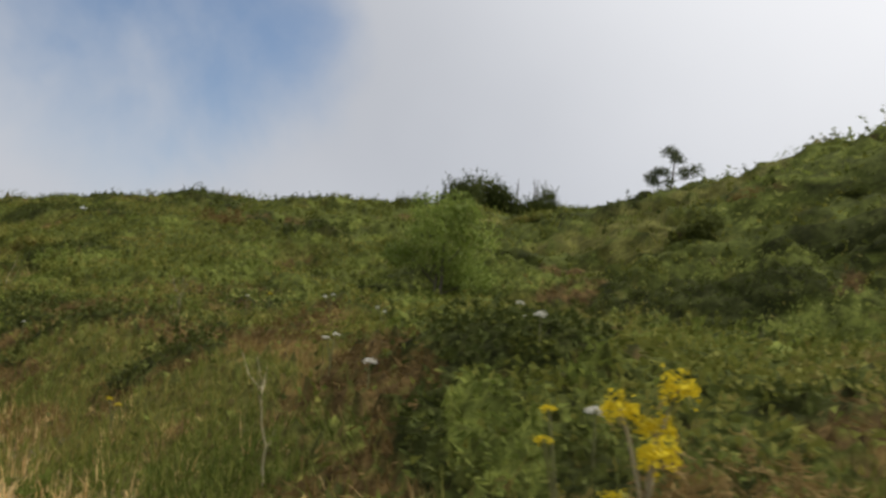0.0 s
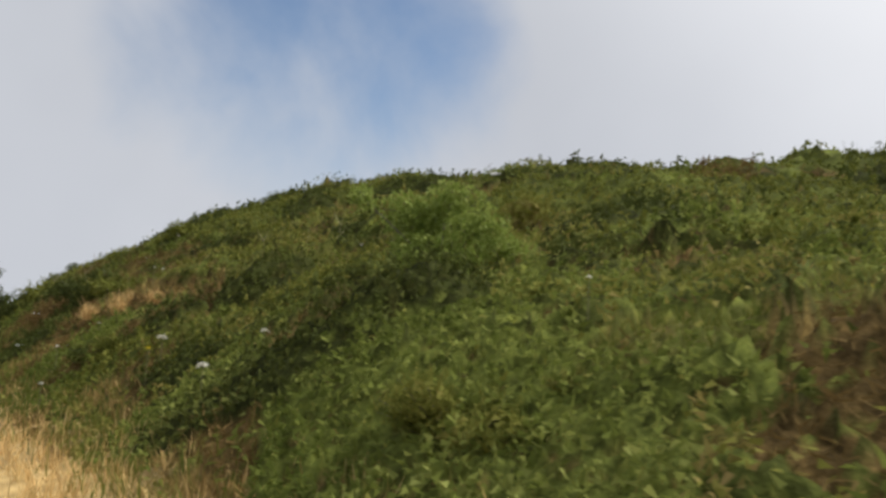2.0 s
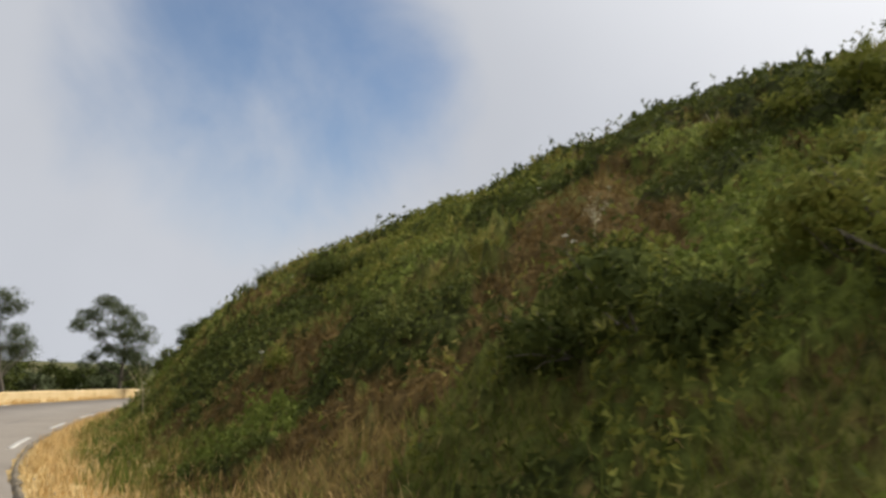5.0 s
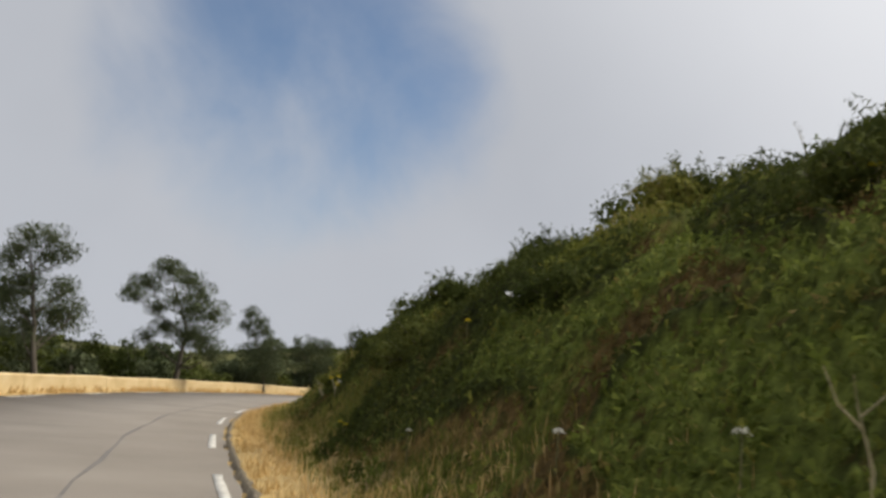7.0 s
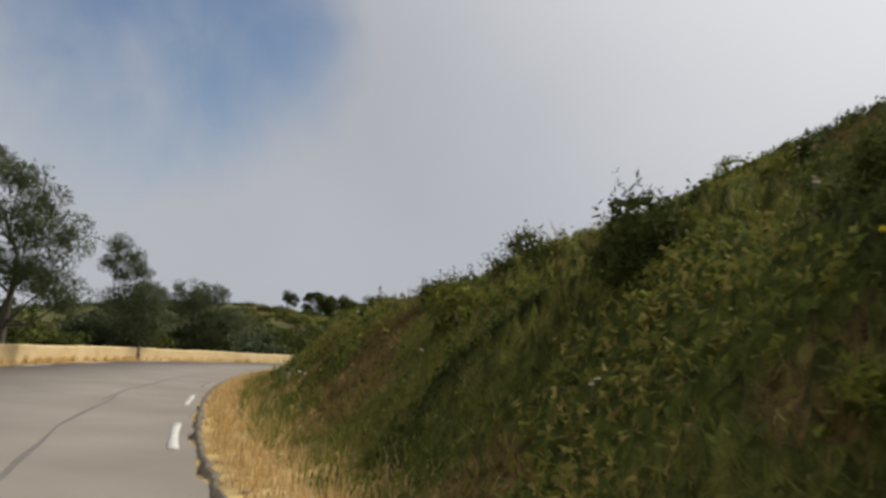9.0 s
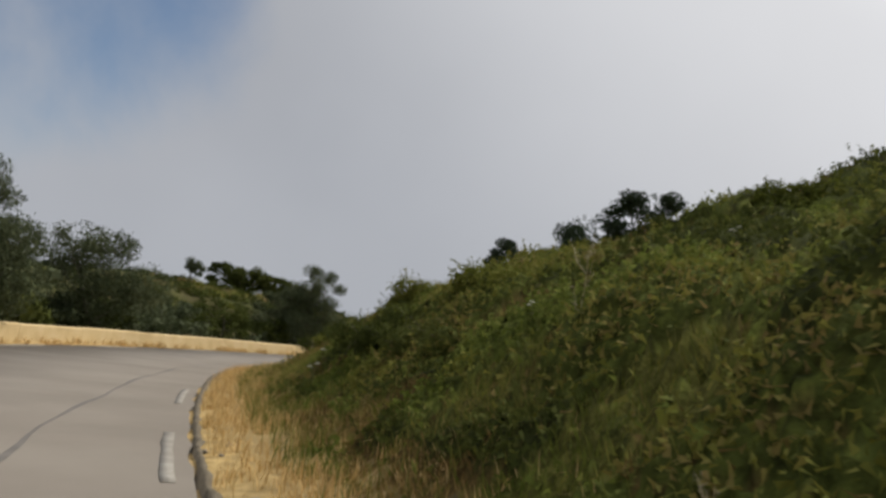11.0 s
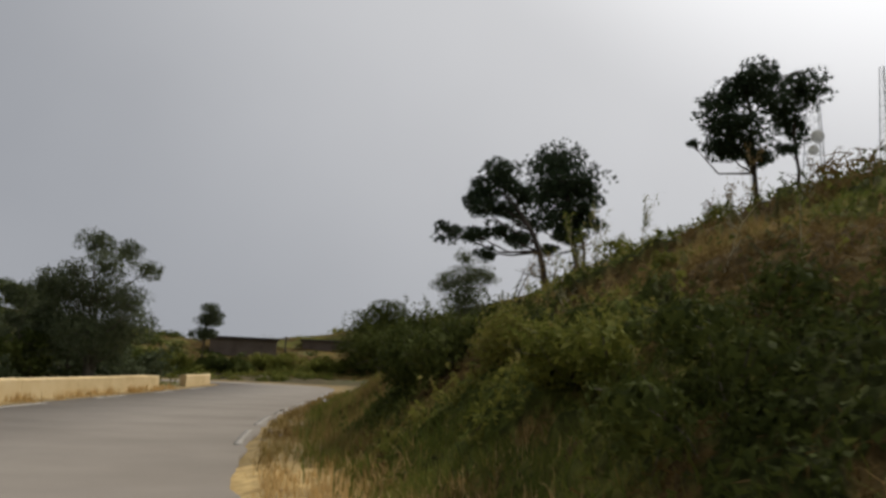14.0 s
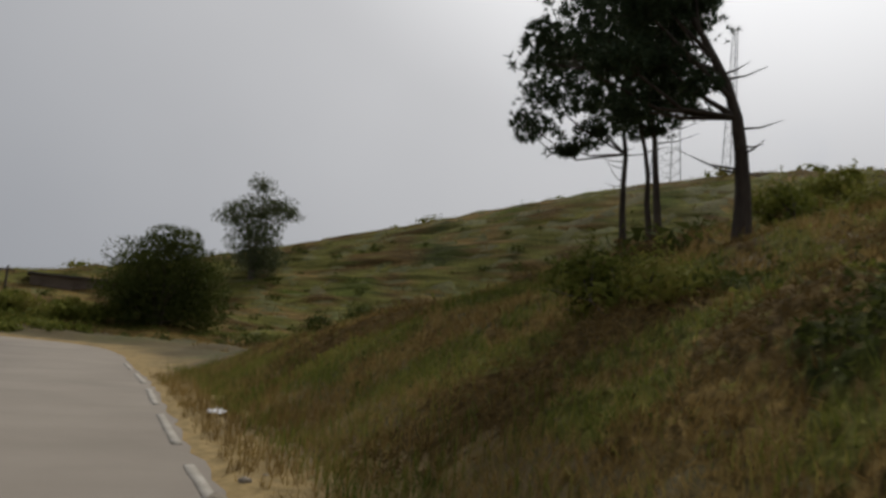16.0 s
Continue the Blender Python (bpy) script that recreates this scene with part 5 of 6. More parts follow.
def thicket(name, s0, s1, d0, d1, step, wide, label):
    """The close inner body of the plant cover, its colour darkened for the shade inside."""
    ss, dd = np.arange(s0, s1, step), np.arange(d0, d1, step * 0.9)
    S, D = np.meshgrid(ss, dd)
    p = on_road(S.ravel(), D.ravel())
    n = len(p)
    h, kind = cover(p[:, 0], p[:, 1], S.ravel(), D.ravel(), wide, rng.random(n))
    edge = (D.ravel() < d0 + step) | (D.ravel() > d1 - 2 * step)
    body = np.array([1.0, 1.0, 1.0, 0.8, 0.35, 0.4])[kind]
    z = lie(p[:, 0], p[:, 1]) + np.where(edge, -0.15, h * 0.9 - 0.05 + body * rng.normal(0, 0.32 * step, n))
    p = p + rng.normal(0, 0.26 * step, p.shape)
    m = len(ss)
    i, j = np.meshgrid(np.arange(len(dd) - 1), np.arange(m - 1), indexing="ij")
    f = np.stack([i * m + j, (i + 1) * m + j, (i + 1) * m + j + 1, i * m + j + 1], -1).reshape(-1, 4)
    ob = part(name, mesh_of(name, np.c_[p, z], f, UNDER))
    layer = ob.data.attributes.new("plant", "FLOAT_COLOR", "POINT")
    layer.data.foreach_set("color", np.c_[SHADE_TONES[kind] * rng.uniform(0.55, 1.45, (n, 1)), np.ones(n)].astype(np.float32).ravel())
    return tagged(ob, label, "undergrowth", kind="stuff")


def sprigs(x, y, z, length, leaf, per):
    """Shoots that stand out of the cover: places of the leaves along them."""
    n = len(x)
    way = rng.normal(0, 0.45, (n, 3))
    way[:, 2] = 1.0
    L = length * rng.uniform(0.4, 1.2, n)
    u = rng.uniform(0.1, 1.0, (n, per))
    p = np.stack([x, y, z], 1)[:, None] + way[:, None] * (L[:, None] * u)[..., None]
    return (p + rng.normal(0, leaf * 0.22, p.shape)).reshape(-1, 3)


WORDS = {"green": (LEAF, "tangled mid green brambles and shrubs on the bank"), "light": (BRIGHT, "fresh light green brambles and herbs on the bank"),
         "dark": (DARK, "dark green evergreen undergrowth on the bank"), "brown": (BROWN, "withered brown twiggy herbs among the green"),
         "dry": (DULL, "dull straw coloured dry grass and herbs on the bank"), "olive": (OLIVE, "olive green weeds and grass on the bank")}


def spikes(x, y, z, length, width, lean):
    """Thin pointed blades and stalks, leaning every way."""
    n = len(x)
    foot = np.stack([x, y, z], 1)
    way = np.c_[rng.normal(0, lean, (n, 2)), np.ones(n)]
    way *= (length * rng.uniform(0.4, 1.3, n) / np.linalg.norm(way, axis=1))[:, None]
    a = rng.uniform(0, 2 * np.pi, n)
    across = np.stack([np.cos(a), np.sin(a), np.zeros(n)], 1) * width * 0.5
    return np.stack([foot - across, foot + across, foot + way], 1).reshape(-1, 3), np.arange(3 * n).reshape(-1, 3)


def foliage_on(name, count, s0, s1, d0, d1, power, wide, leaf):
    """The leaves, twigs and blades on the cover, each kind in a mesh of its own."""
    s = rng.uniform(s0, s1, count)
    d = d0 + (d1 - d0) * rng.random(count) ** power
    x, y = on_road(s, d).T
    h, kind = cover(x, y, s, d, wide, rng.random(count))
    z0 = lie(x, y)
    for n, word in enumerate(KINDS):
        own = np.flatnonzero(kind == n)
        if len(own) < 20:
            continue
        mat, label = WORDS[word]
        if word in ("dry", "olive"):
            own = np.repeat(own, 2 if leaf < 0.1 else 1)
            bx, by = x[own] + rng.normal(0, leaf * 0.7, len(own)), y[own] + rng.normal(0, leaf * 0.7, len(own))
            v, f = spikes(bx, by, z0[own] + h[own] * 0.85 - 0.03, leaf * 2.6, leaf * 0.2, 0.6)
        else:
            z = z0[own] + h[own] * rng.uniform(0.8, 1.06, len(own)) + 0.25 * leaf
            p = np.stack([x[own], y[own], z], 1)
            top = own[rng.random(len(own)) < 0.035]
            q = sprigs(x[top], y[top], z0[top] + h[top] * 0.9, leaf * 3.6, leaf, 8)
            if word == "brown":
                v, f = leaves(np.vstack([p, q]), leaf * 1.9, leaf * 0.22, rng, droop=-0.8)
            else:
                v, f = leaves(np.vstack([p, q]), leaf * 1.2, leaf * 0.62, rng, droop=-0.25)
        tagged(part(name, mesh_of(name, v, f, mat)), label, "undergrowth", kind="stuff")


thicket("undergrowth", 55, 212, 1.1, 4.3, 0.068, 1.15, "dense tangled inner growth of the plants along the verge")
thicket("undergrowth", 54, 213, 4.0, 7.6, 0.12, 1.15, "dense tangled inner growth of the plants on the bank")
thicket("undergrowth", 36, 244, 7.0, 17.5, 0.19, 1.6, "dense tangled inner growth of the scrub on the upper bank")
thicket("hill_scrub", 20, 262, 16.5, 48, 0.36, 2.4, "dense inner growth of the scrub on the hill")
foliage_on("undergrowth", 320000, 55, 212, 1.15, 7.4, 1.2, 1.15, 0.062)
foliage_on("undergrowth", 200000, 40, 240, 7.2, 17, 1.15, 1.6, 0.085)
foliage_on("hill_scrub", 130000, 24, 258, 16.8, 47, 1.0, 2.4, 0.14)


def plants_at(x, y):
    """Height of the ground with what grows on it."""
    x, y = np.array([x], float), np.array([y], float)
    s, d = road_place(x, y)
    return float(lie(x, y)[0] + (cover(x, y, s, d, 1.15 if d[0] < 7.3 else 1.6)[0][0] if d[0] > 1.2 else 0.0))


n = 520
x, y = rng.uniform(-78, -49, n), rng.uniform(140, 176, n)
s, d = road_place(x, y)
keep = (d < WALL_D - 1.5) | (d > 2.5)
low_bushes("hill_scrub", x[keep], y[keep], 0.5, 1.5, 60, 0.17, DARK, "dark scrub in the hollow behind the wall", 0.7, core=24)
n = 1000
x, y = rng.uniform(-125, -46, n), rng.uniform(166, 208, n)
half = rng.random(n) < 0.12
low_bushes("hill_scrub", x[half], y[half], 0.5, 1.7, 60, 0.20, LEAF, "rough green scrub on the ridge beyond the hollow", 0.55, core=24)
low_bushes("hill_scrub", x[~half], y[~half], 0.5, 1.5, 60, 0.20, DARK, "dark scrub on the ridge beyond the hollow", 0.6, core=24)
x, y = rng.uniform(-56, -36, 260), rng.uniform(158, 170, 260)
s, d = road_place(x, y)
keep = (d > 1.5) | (d < WALL_D - 1)
low_bushes("undergrowth", x[keep], y[keep], 0.4, 0.9, 80, 0.12, LEAF, "rough green scrub beyond the end of the road", 0.7, core=28)
n = 1500
x, y = rng.uniform(-45, 90, n), rng.uniform(36, 215, n)
s, d = road_place(x, y)
keep = (d > 44) & (d < 110) & ((y < 125) | (rng.random(n) < 0.35))
low_bushes("hill_scrub", x[keep], y[keep], 0.7, 1.9, 60, 0.20, LEAF, "rough green scrub on the far hillside", 0.5, core=28)
keep &= rng.random(n) < 0.3
low_bushes("hill_scrub", x[keep] + 0.7, y[keep], 0.5, 1.3, 40, 0.20, DARK, "dark tufts on the far hillside", 0.6)
x, y = rng.uniform(-40, 0, 190), rng.uniform(124, 185, 190)
s, d = road_place(x, y)
keep = d > 6
low_bushes("hill_scrub", x[keep], y[keep], 0.25, 0.9, 90, 0.09, DARK, "scattered dark bushes on the open slope", 0.8, core=40)
# weeds at the foot of the wall
x, y, d = scatter(1300, 110, 212, WALL_D + 0.03, WALL_D + 0.5, 1.6)
keep = lumps(x, y, 5.0, 79) > -0.2
x, y = tufted(x[keep], y[keep], 7, 0.1)
v, f = blades(x, y, lie(x, y) - 0.02, 0.28, 0.02, rng, 0.5)
tagged(part("dry_grass", mesh_of("dry_grass", v, f, STRAW)), "dry weeds at the foot of the low wall", "grass", kind="stuff")


# ---------------------------------------------------------------- far things: masts, pole, buildings


def mast(x, y, tall, base, dishes):
    """A lattice mast of three legs with braces and dishes."""
    z0 = ground_at(x, y) - 0.3
    ob = new("radio_mast")
    ob.location = (x, y, z0)
    tagged(ob, "slender galvanised lattice radio mast on the ridge", "radio mast", "masts on the ridge")
    feet = [np.array([base * math.cos(a), base * math.sin(a), 0]) for a in (0.4, 2.5, 4.6)]
    tops = [p * 0.35 + np.array([0, 0, tall]) for p in feet]
    for a, b in zip(feet, tops):
        v, f = tube([a, (a + b) / 2, b], [0.055, 0.05, 0.04], 6)
        part("leg", mesh_of("leg", v, f, STEEL, True), ob)
    levels = 12
    braces = []
    for k in range(levels):
        u, w = k / levels, (k + 1) / levels
        for n in range(3):
            a, b = feet[n], tops[n]
            c, d = feet[(n + 1) % 3], tops[(n + 1) % 3]
            braces.append(tube([a + (b - a) * u, c + (d - c) * w], [0.02, 0.02], 4))
            braces.append(tube([a + (b - a) * w, c + (d - c) * w], [0.02, 0.02], 4))
    v, f = joined(braces)
    part("bracing", mesh_of("bracing", v, f, STEEL), ob)
    for h, r, az in dishes:
        bm = bmesh.new()
        rings = []
        for t in np.linspace(0.06, 1, 6):
            rings.append([bm.verts.new((r * t * math.cos(a), r * t * math.sin(a), 0.35 * r * t * t)) for a in np.arange(16) * math.tau / 16])
        for p, q in zip(rings[:-1], rings[1:]):
            for k in range(16):
                bm.faces.new((p[k], p[(k + 1) % 16], q[(k + 1) % 16], q[k]))
        bm.faces.new(rings[0])
        bmesh.ops.solidify(bm, geom=bm.faces[:], thickness=0.03)
        dish = part("dish", bm_mesh("dish", bm, PLASTER), ob, "pale round antenna dish")
        dish.matrix_local = Matrix.Translation((math.cos(az) * 0.75, math.sin(az) * 0.75, h)) @ Euler((radians(90), 0, az + radians(90))).to_matrix().to_4x4()
    return ob


mast(9.9, 157.9, 13.6, 1.6, ((8.2, 0.65, -2.2), (6.9, 0.5, -2.6)))
mast(17.2, 156.4, 16.0, 0.75, ((7.5, 0.4, -2.4),))


def pole(x, y, tall, z0=None):
    z0 = ground_at(x, y) if z0 is None else z0
    ob = new("utility_pole")
    ob.location = (x, y, z0 - 0.2)
    tagged(ob, "plain grey wooden utility pole beside buildings", "utility pole")
    v, f = tube([(0, 0, 0), (0.01, 0, tall / 2), (0.03, 0, tall)], [0.12, 0.10, 0.08], 8)
    part("shaft", mesh_of("shaft", v, f, BARK, True), ob)
    bm = bmesh.new()
    box(bm, 0, 0, tall - 0.3, 1.0, 0.08, 0.1)
    part("crossarm", bm_mesh("crossarm", bm, BARK), ob)
    return ob


pole(-36.0, 180.2, 5.4, -1.0)


def building(x, y, turn, long, deep, eave, slope, label, windows):
    """A plain long building: walls with window openings, a low roof."""
    ob = new("building")
    z0 = ground_at(x, y) - 0.4
    ob.matrix_world = Matrix.Translation((x, y, z0)) @ Matrix.Rotation(turn, 4, "Z")
    tagged(ob, label, "building")
    H = eave - z0
    bm = bmesh.new()
    for cy, sy in ((0.1, 0.2), (deep - 0.1, 0.2)):
        box(bm, long / 2, cy, H / 2, long, sy, H)
    for cx in (0.1, long - 0.1):
        box(bm, cx, deep / 2, H / 2, 0.2, deep - 0.4, H)
    part("wall", bm_mesh("wall", bm, BRICK), ob)
    bm = bmesh.new()
    vs = box(bm, long / 2, deep / 2, H + 0.08, long + 0.5, deep + 0.6, 0.14)
    for w in vs:
        w.co.z += slope * w.co.x
    part("roof", bm_mesh("roof", bm, ROOF), ob)
    for k in range(windows):
        cx = long * (k + 0.7) / (windows + 0.4)
        bm = bmesh.new()
        box(bm, cx, -0.02, H - 1.3, 1.0, 0.06, 0.9)
        win = part("window", bm_mesh("window", bm, PLASTER), ob)
        bm = bmesh.new()
        box(bm, cx, -0.06, H - 1.3, 0.84, 0.03, 0.74)
        part("pane", bm_mesh("pane", bm, GLASS), win)
    return ob


building(-43.6, 175.0, radians(-7), 5.9, 6.0, 3.55, -0.002, "long low brown masonry building with a flat dark roof", 0)
building(-33.6, 183.9, radians(-12), 9.0, 5.0, 3.95, 0.0, "low brown masonry shed with a flat roof", 0)

# ---------------------------------------------------------------- flowers, stalks and litter on the bank


def umbel(x, y, tall, r, mat, seed, heads=1, label="white flowering wild carrot on a thin stalk", turn=0.0):
    """A stalk that ends in flat heads of tiny petals."""
    rng = np.random.default_rng(seed)
    ob = new("wild_flower")
    ob.location = (x, y, 0.4 * ground_at(x, y) + 0.6 * plants_at(x, y) - 0.03)
    tagged(ob, label, "flower", "wild flowers on the bank")
    for k in range(heads):
        az = turn + k * 2.2
        out = 0.0 if heads == 1 else 0.16 * tall * rng.uniform(0.6, 1.3)
        h = tall * (1 - 0.13 * k * rng.uniform(0.5, 1.2))
        end = np.array([out * math.cos(az), out * math.sin(az), h])
        v, f = tube([(0, 0, 0), (out * 0.1, 0, h * 0.45), end * np.array([0.6, 0.6, 0.85]), end], np.array([0.008, 0.007, 0.005, 0.004]) * (1.6 if heads > 3 else 1.0), 5)
        part("stem", mesh_of("stem", v, f, STALK if heads > 3 else STEM), ob)
        n = 170 if heads > 3 else 90
        a, q = rng.uniform(0, 6.28, n), r * np.sqrt(rng.random(n))
        c = np.stack([end[0] + q * np.cos(a), end[1] + q * np.sin(a), end[2] + 0.25 * r - 0.5 * q ** 2 / r + rng.normal(0, (0.30 if heads > 3 else 0.12) * r, n)], 1)
        v, f = leaves(c, 0.30 * r, 0.24 * r, rng)
        tagged(part("flower_head", mesh_of("flower_head", v, f, mat), ob), kind="stuff")
    return ob


# the big yellow one by the verge where the drive begins
umbel(19.03, 17.36, 0.87, 0.085, YELLOW, 201, 5, "branched yellow flowering fennel with thick pale stalks", 0.6)
umbel(18.68, 17.35, 0.85, 0.04, YELLOW, 202, 2, "branched yellow flowering fennel with thick pale stalks", 2.0)
umbel(-32.8, 62.8, 0.5, 0.04, YELLOW, 204, 4, "branched yellow flowering fennel with thick pale stalks", 1.2)
umbel(-8.12, 35.68, 0.62, 0.03, YELLOW, 203, 5, "slim yellow flower spikes in dry grass")
for k, (x, y, r) in enumerate(((1.09, 29.85, 0.055), (-0.7, 31.51, 0.06), (1.41, 30.37, 0.045), (18.56, 19.97, 0.05), (17.3, 19.92, 0.05), (18.9, 18.53, 0.06), (-26.64, 53.35, 0.045), (-25.44, 51.93, 0.05), (-44.52, 91.42, 0.045))):
    umbel(x, y, 0.34, r, WHITE, 270 + k)
rng = np.random.default_rng(41)
for k in range(70):
    s, d = rng.uniform(60, 176), 1.4 + 6.0 * rng.random() ** 1.4
    x, y = on_road(np.array([s]), np.array([d]))[0]
    umbel(x, y, rng.uniform(0.28, 0.5), rng.uniform(0.02, 0.045), (WHITE, WHITE, WHITE, YELLOW)[k % 4], 300 + k, 1 + (k % 3 == 0),
          ("white flowering wild carrot on a thin stalk", "white flowering wild carrot on a thin stalk", "white flowering wild carrot on a thin stalk", "small yellow flower on a thin stalk")[k % 4], rng.uniform(0, 6))


def tall_weed(x, y, tall, lean, seed, leafs, leaf, mat, label, arms=7, pods=None, thin=0.75, spread=1.0):
    """A tall stalk with side shoots and small leaves all along."""
    rng = np.random.default_rng(seed)
    ob = new("tall_weed")
    ob.location = (x, y, 0.5 * ground_at(x, y) + 0.5 * plants_at(x, y) - 0.05)
    tagged(ob, label, "weed")
    hs = np.linspace(0, 1, 7)
    stem = np.stack([lean[0] * hs ** 2 + rng.normal(0, 0.01, 7), lean[1] * hs ** 2 + rng.normal(0, 0.01, 7), tall * hs], 1)
    v, f = tube(stem, 0.014 * thin * (1 - 0.8 * hs), 5)
    part("stem", mesh_of("stem", v, f, STALK), ob)
    pts = [stem]
    for k in range(arms):
        u = rng.uniform(0.15, 0.8 if spread == 1.0 else 0.94)
        a = np.array([np.interp(u, hs, stem[:, c]) for c in range(3)])
        az, L = rng.uniform(0, 6.28), spread * tall * rng.uniform(0.15, 0.38)
        path = np.array([a, a + L * np.array([0.35 * math.cos(az), 0.35 * math.sin(az), 0.35]), a + L * np.array([0.55 * math.cos(az), 0.55 * math.sin(az), 0.9])])
        v, f = tube(path, np.array([0.008, 0.006, 0.003]) * thin, 4)
        part("shoot", mesh_of("shoot", v, f, STALK), ob)
        pts.append(np.array([path[0] + (path[1] - path[0]) * t for t in np.linspace(0.3, 1, 4)] + [path[1] + (path[2] - path[1]) * t for t in np.linspace(0, 1, 6)]))
    pts = np.vstack(pts)
    pick = pts[rng.integers(0, len(pts), leafs)]
    pick = pick[pick[:, 2] > 0.12 * tall] if leafs > 40 else pick
    v, f = leaves(pick + rng.normal(0, leaf * 0.45, pick.shape), leaf, leaf * 0.36, rng, droop=-0.8)
    tagged(part("leaf_spray", mesh_of("leaf_spray", v, f, mat), ob), kind="stuff")
    if pods:
        v, f = leaves(pick[:40] + rng.normal(0, leaf * 0.6, pick[:40].shape), leaf * 0.6, leaf * 0.5, rng)
        tagged(part("blossom", mesh_of("blossom", v, f, pods), ob), kind="stuff")
    return ob


tall_weed(8.38, 23.42, 2.05, (-0.28, -0.12), 401, 620, 0.04, SILVER, "tall silvery stalk with grey leaves and bare side shoots", 26, thin=0.6, spread=0.42)
tall_weed(8.45, 23.55, 1.05, (-0.12, 0.1), 402, 260, 0.035, SILVER, "silvery grey weed with bare side shoots", 8)
tall_weed(8.95, 25.75, 1.4, (-0.6, -0.05), 403, 110, 0.035, STALK, "arching dry seed stalk", 5, WHITE)
tall_weed(7.0, 25.6, 1.0, (-0.2, 0.0), 404, 90, 0.04, BROWN, "dry thistle with faded pink blossoms", 6, PINK)
for k, (x, y, h) in enumerate(((8.2, 23.6, 0.85), (8.5, 23.35, 0.9), (8.0, 24.2, 0.8), (8.6, 24.3, 0.75), (7.7, 24.6, 0.7), (8.3, 24.9, 0.7))):
    tall_weed(x, y, h, (0.1 * math.cos(k), 0.1 * math.sin(k)), 460 + k, 260, 0.035, (BROWN, SILVER)[k % 2], "silvery brown weed with many side shoots", 11)
rng = np.random.default_rng(44)
for k in range(14):
    s, d = rng.uniform(185, 195), rng.uniform(6.0, 9.0)
    x, y = on_road(np.array([s]), np.array([d]))[0]
    tall_weed(x, y, rng.uniform(1.0, 1.7), rng.normal(0, 0.1, 2), 480 + k, 120, 0.07, (OLIVE, BROWN)[k % 2], "tall spiky weed on the brow of the bank", 6)
rng = np.random.default_rng(43)
for k in range(46):
    s, d = rng.uniform(60, 200), 1.6 + 8.0 * rng.random() ** 1.3
    x, y = on_road(np.array([s]), np.array([d]))[0]
    tall_weed(x, y, rng.uniform(0.5, 1.0), rng.normal(0, 0.15, 2), 420 + k, 60, 0.04, (SILVER, STALK, OLIVE)[k % 3], ("silvery weed with thin side shoots", "dry pale seed stalk", "green weed stalk with narrow leaves")[k % 3], 4)


def dead_trunk(x, y, top, seed):
    """A bare thin stem left standing."""
    rng = np.random.default_rng(seed)
    z0 = ground_at(x, y) - 0.2
    ob = new("dead_tree")
    ob.location = (x, y, z0)
    tagged(ob, "bare grey dead trunk standing on the ridge", "tree", "dead trunks on the ridge")
    tall = top - z0
    stem = np.c_[np.cumsum(rng.normal(0, 0.04, (5, 2)), 0), np.linspace(0, tall, 5)]
    v, f = tube(stem, [0.07, 0.06, 0.05, 0.04, 0.02], 6)
    part("trunk", mesh_of("trunk", v, f, BARK, True), ob)
    for k in range(4):
        u = rng.uniform(0.5, 0.9)
        a = np.array([np.interp(u * tall, stem[:, 2], stem[:, c]) for c in range(3)])
        v, f = tube([a, a + np.array([rng.normal(0, 0.25), rng.normal(0, 0.25), rng.uniform(0.1, 0.4)])], [0.025, 0.008], 4)
        part("limb", mesh_of("limb", v, f, BARK), ob)
    return ob


for k, (x, y) in enumerate(((16.0, 71.8), (17.2, 71.85), (17.5, 71.86))):
    dead_trunk(x, y, 14.2, 440 + k)
tall_weed(-40.93, 114.26, 4.7 - ground_at(-40.93, 114.26), (0.05, 0.03), 450, 200, 0.09, OLIVE, "tall dark flower spike on the bank", 3)


def reed_clump(x, y, r, seed):
    rng = np.random.default_rng(seed)
    n = 160
    a, q = rng.uniform(0, 6.28, n), 0.12 * np.sqrt(rng.random(n))
    v, f = blades(q * np.cos(a), q * np.sin(a), np.zeros(n), r, 0.013, rng, 0.85)
    ob = part("grass_clump", mesh_of("grass_clump", v, f, STRAW))
    ob.location = (x, y, plants_at(x, y) - 0.1)
    return tagged(ob, "arching clump of pale dry grass on bare earth", "grass clump", "dry grass clumps")


for k, (x, y, r) in enumerate(((-4.9, 34.85, 0.36), (-4.35, 34.95, 0.4), (-4.6, 35.5, 0.3), (-3.9, 35.3, 0.3))):
    reed_clump(x, y, r, 500 + k)


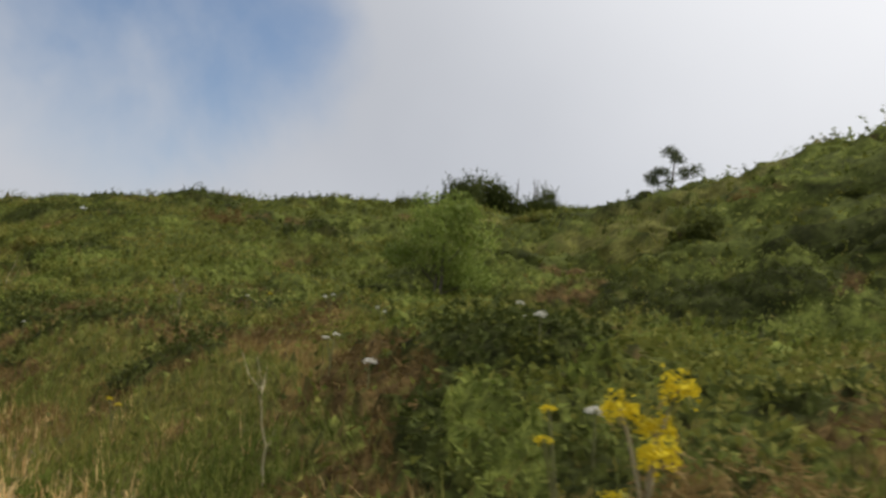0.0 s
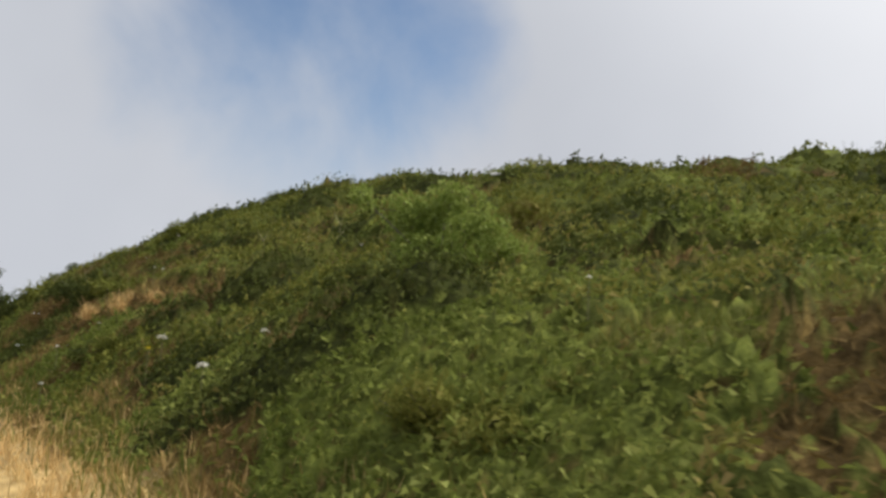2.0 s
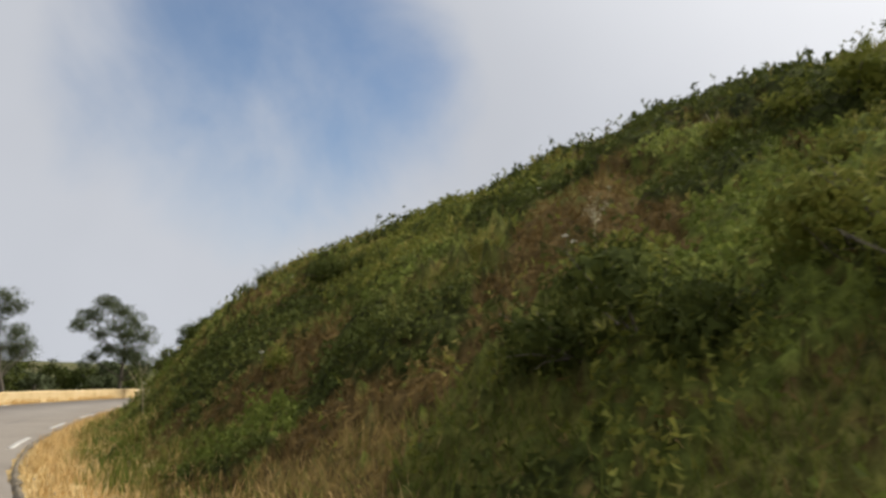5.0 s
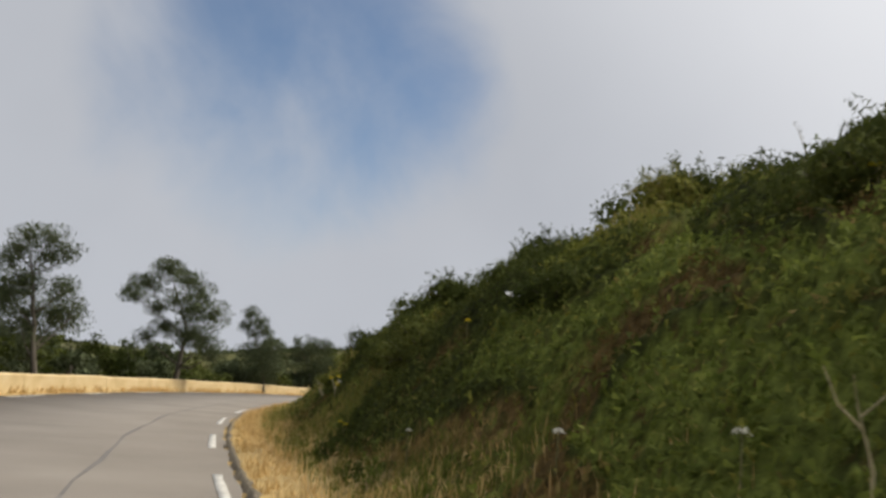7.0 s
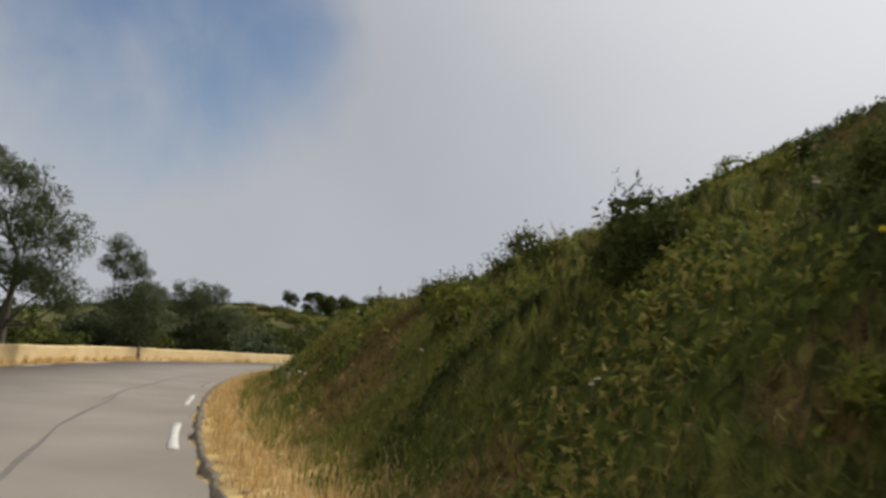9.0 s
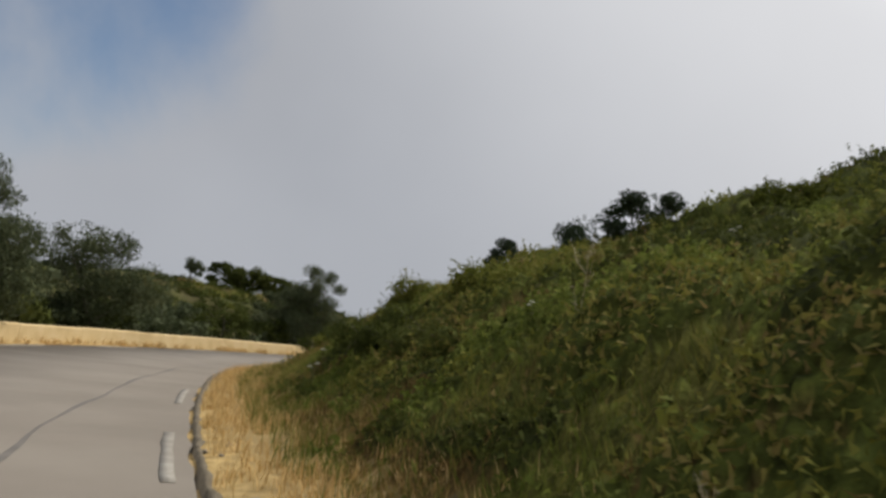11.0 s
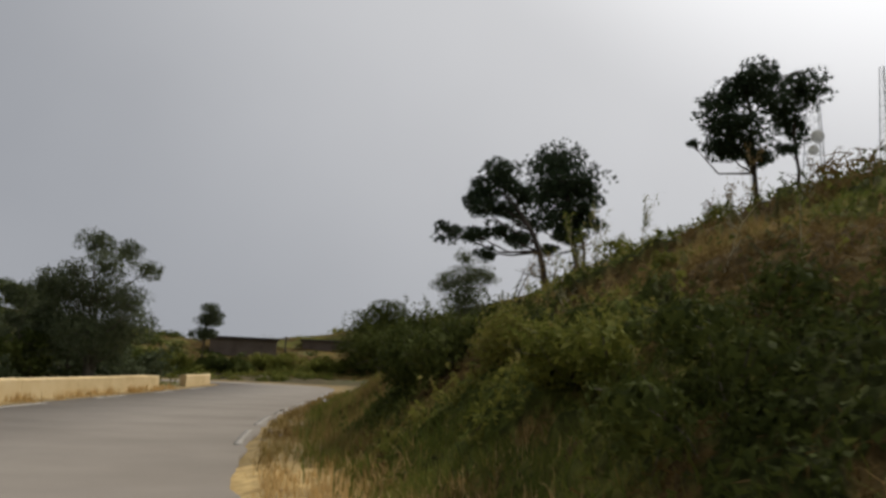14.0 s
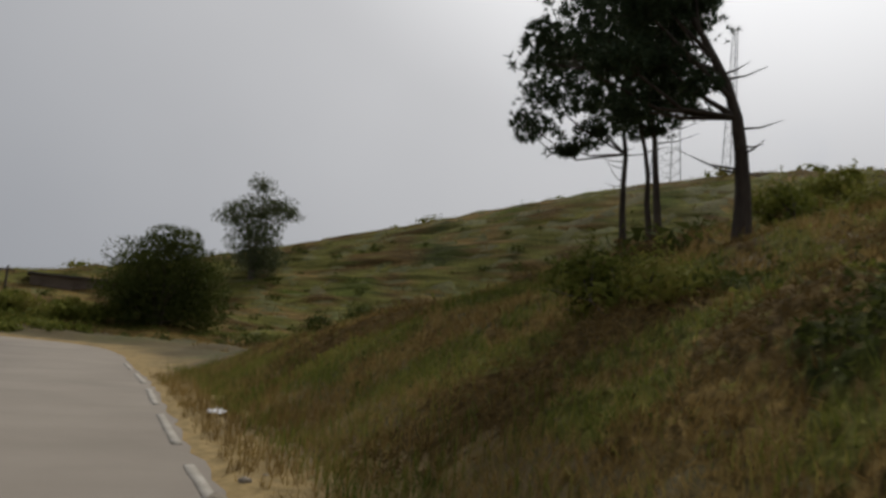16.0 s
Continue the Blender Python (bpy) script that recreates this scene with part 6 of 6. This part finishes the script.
def scrap(x, y, size, seed, lift=0.05):
    """A crumpled piece of litter."""
    rng = np.random.default_rng(seed)
    n = 7
    u, w = np.meshgrid(np.linspace(-1, 1, n), np.linspace(-0.6, 0.6, n))
    z = 0.22 * size * (lumps(u * 3 + seed, w * 3, 1.5, seed) + 0.4 * rng.normal(size=u.shape))
    v = np.stack([u.ravel() * size, w.ravel() * size, z.ravel() + 0.3 * size], 1)
    i, j = np.meshgrid(np.arange(n - 1), np.arange(n - 1), indexing="ij")
    f = np.stack([i * n + j, i * n + j + 1, (i + 1) * n + j + 1, (i + 1) * n + j], -1).reshape(-1, 4)
    ob = part("litter", mesh_of("litter", v, f, PLASTIC, True))
    ob.matrix_world = Matrix.Translation((x, y, max(plants_at(x, y) - 0.02, ground_at(x, y) + min(lift, 0.05)))) @ Matrix.Rotation(rng.uniform(0, 6.28), 4, "Z")
    return tagged(ob, "crumpled pale plastic litter caught in the grass", "litter", "litter on the bank")


for k, (x, y, size, lift) in enumerate(((-43.2, 127.2, 0.13, 0.05), (-6.73, 35.13, 0.09, 0.4), (-9.57, 38.25, 0.075, 0.5), (-9.39, 38.79, 0.07, 0.7), (-4.6, 34.0, 0.06, 0.2), (-0.2, 44.1, 0.14, 0.5), (-28.0, 57.6, 0.12, 0.4))):
    scrap(x, y, size, 600 + k, lift)


def stone(x, y, r, seed):
    rng = np.random.default_rng(seed)
    bm = bmesh.new()
    bmesh.ops.create_icosphere(bm, subdivisions=2, radius=r)
    for w in bm.verts:
        w.co *= 1 + 0.25 * noise.noise(w.co * (2 / r) * 0.6 + Vector((seed, 0, 0)))
        w.co.z *= 0.6
    ob = part("stone", bm_mesh("stone", bm, STONE))
    ob.location = (x, y, max(ground_at(x, y), -0.02) + r * 0.2)
    return tagged(ob, "grey brown broken stone on the verge", "stone", "stones on the verge")


rng = np.random.default_rng(47)
stone(-45.5, 122.0, 0.10, 700)
for k in range(60):
    s, d = rng.uniform(105, 200), rng.uniform(0.02, 0.5)
    x, y = on_road(np.array([s]), np.array([d]))[0]
    stone(x, y, rng.uniform(0.02, 0.06), 701 + k)
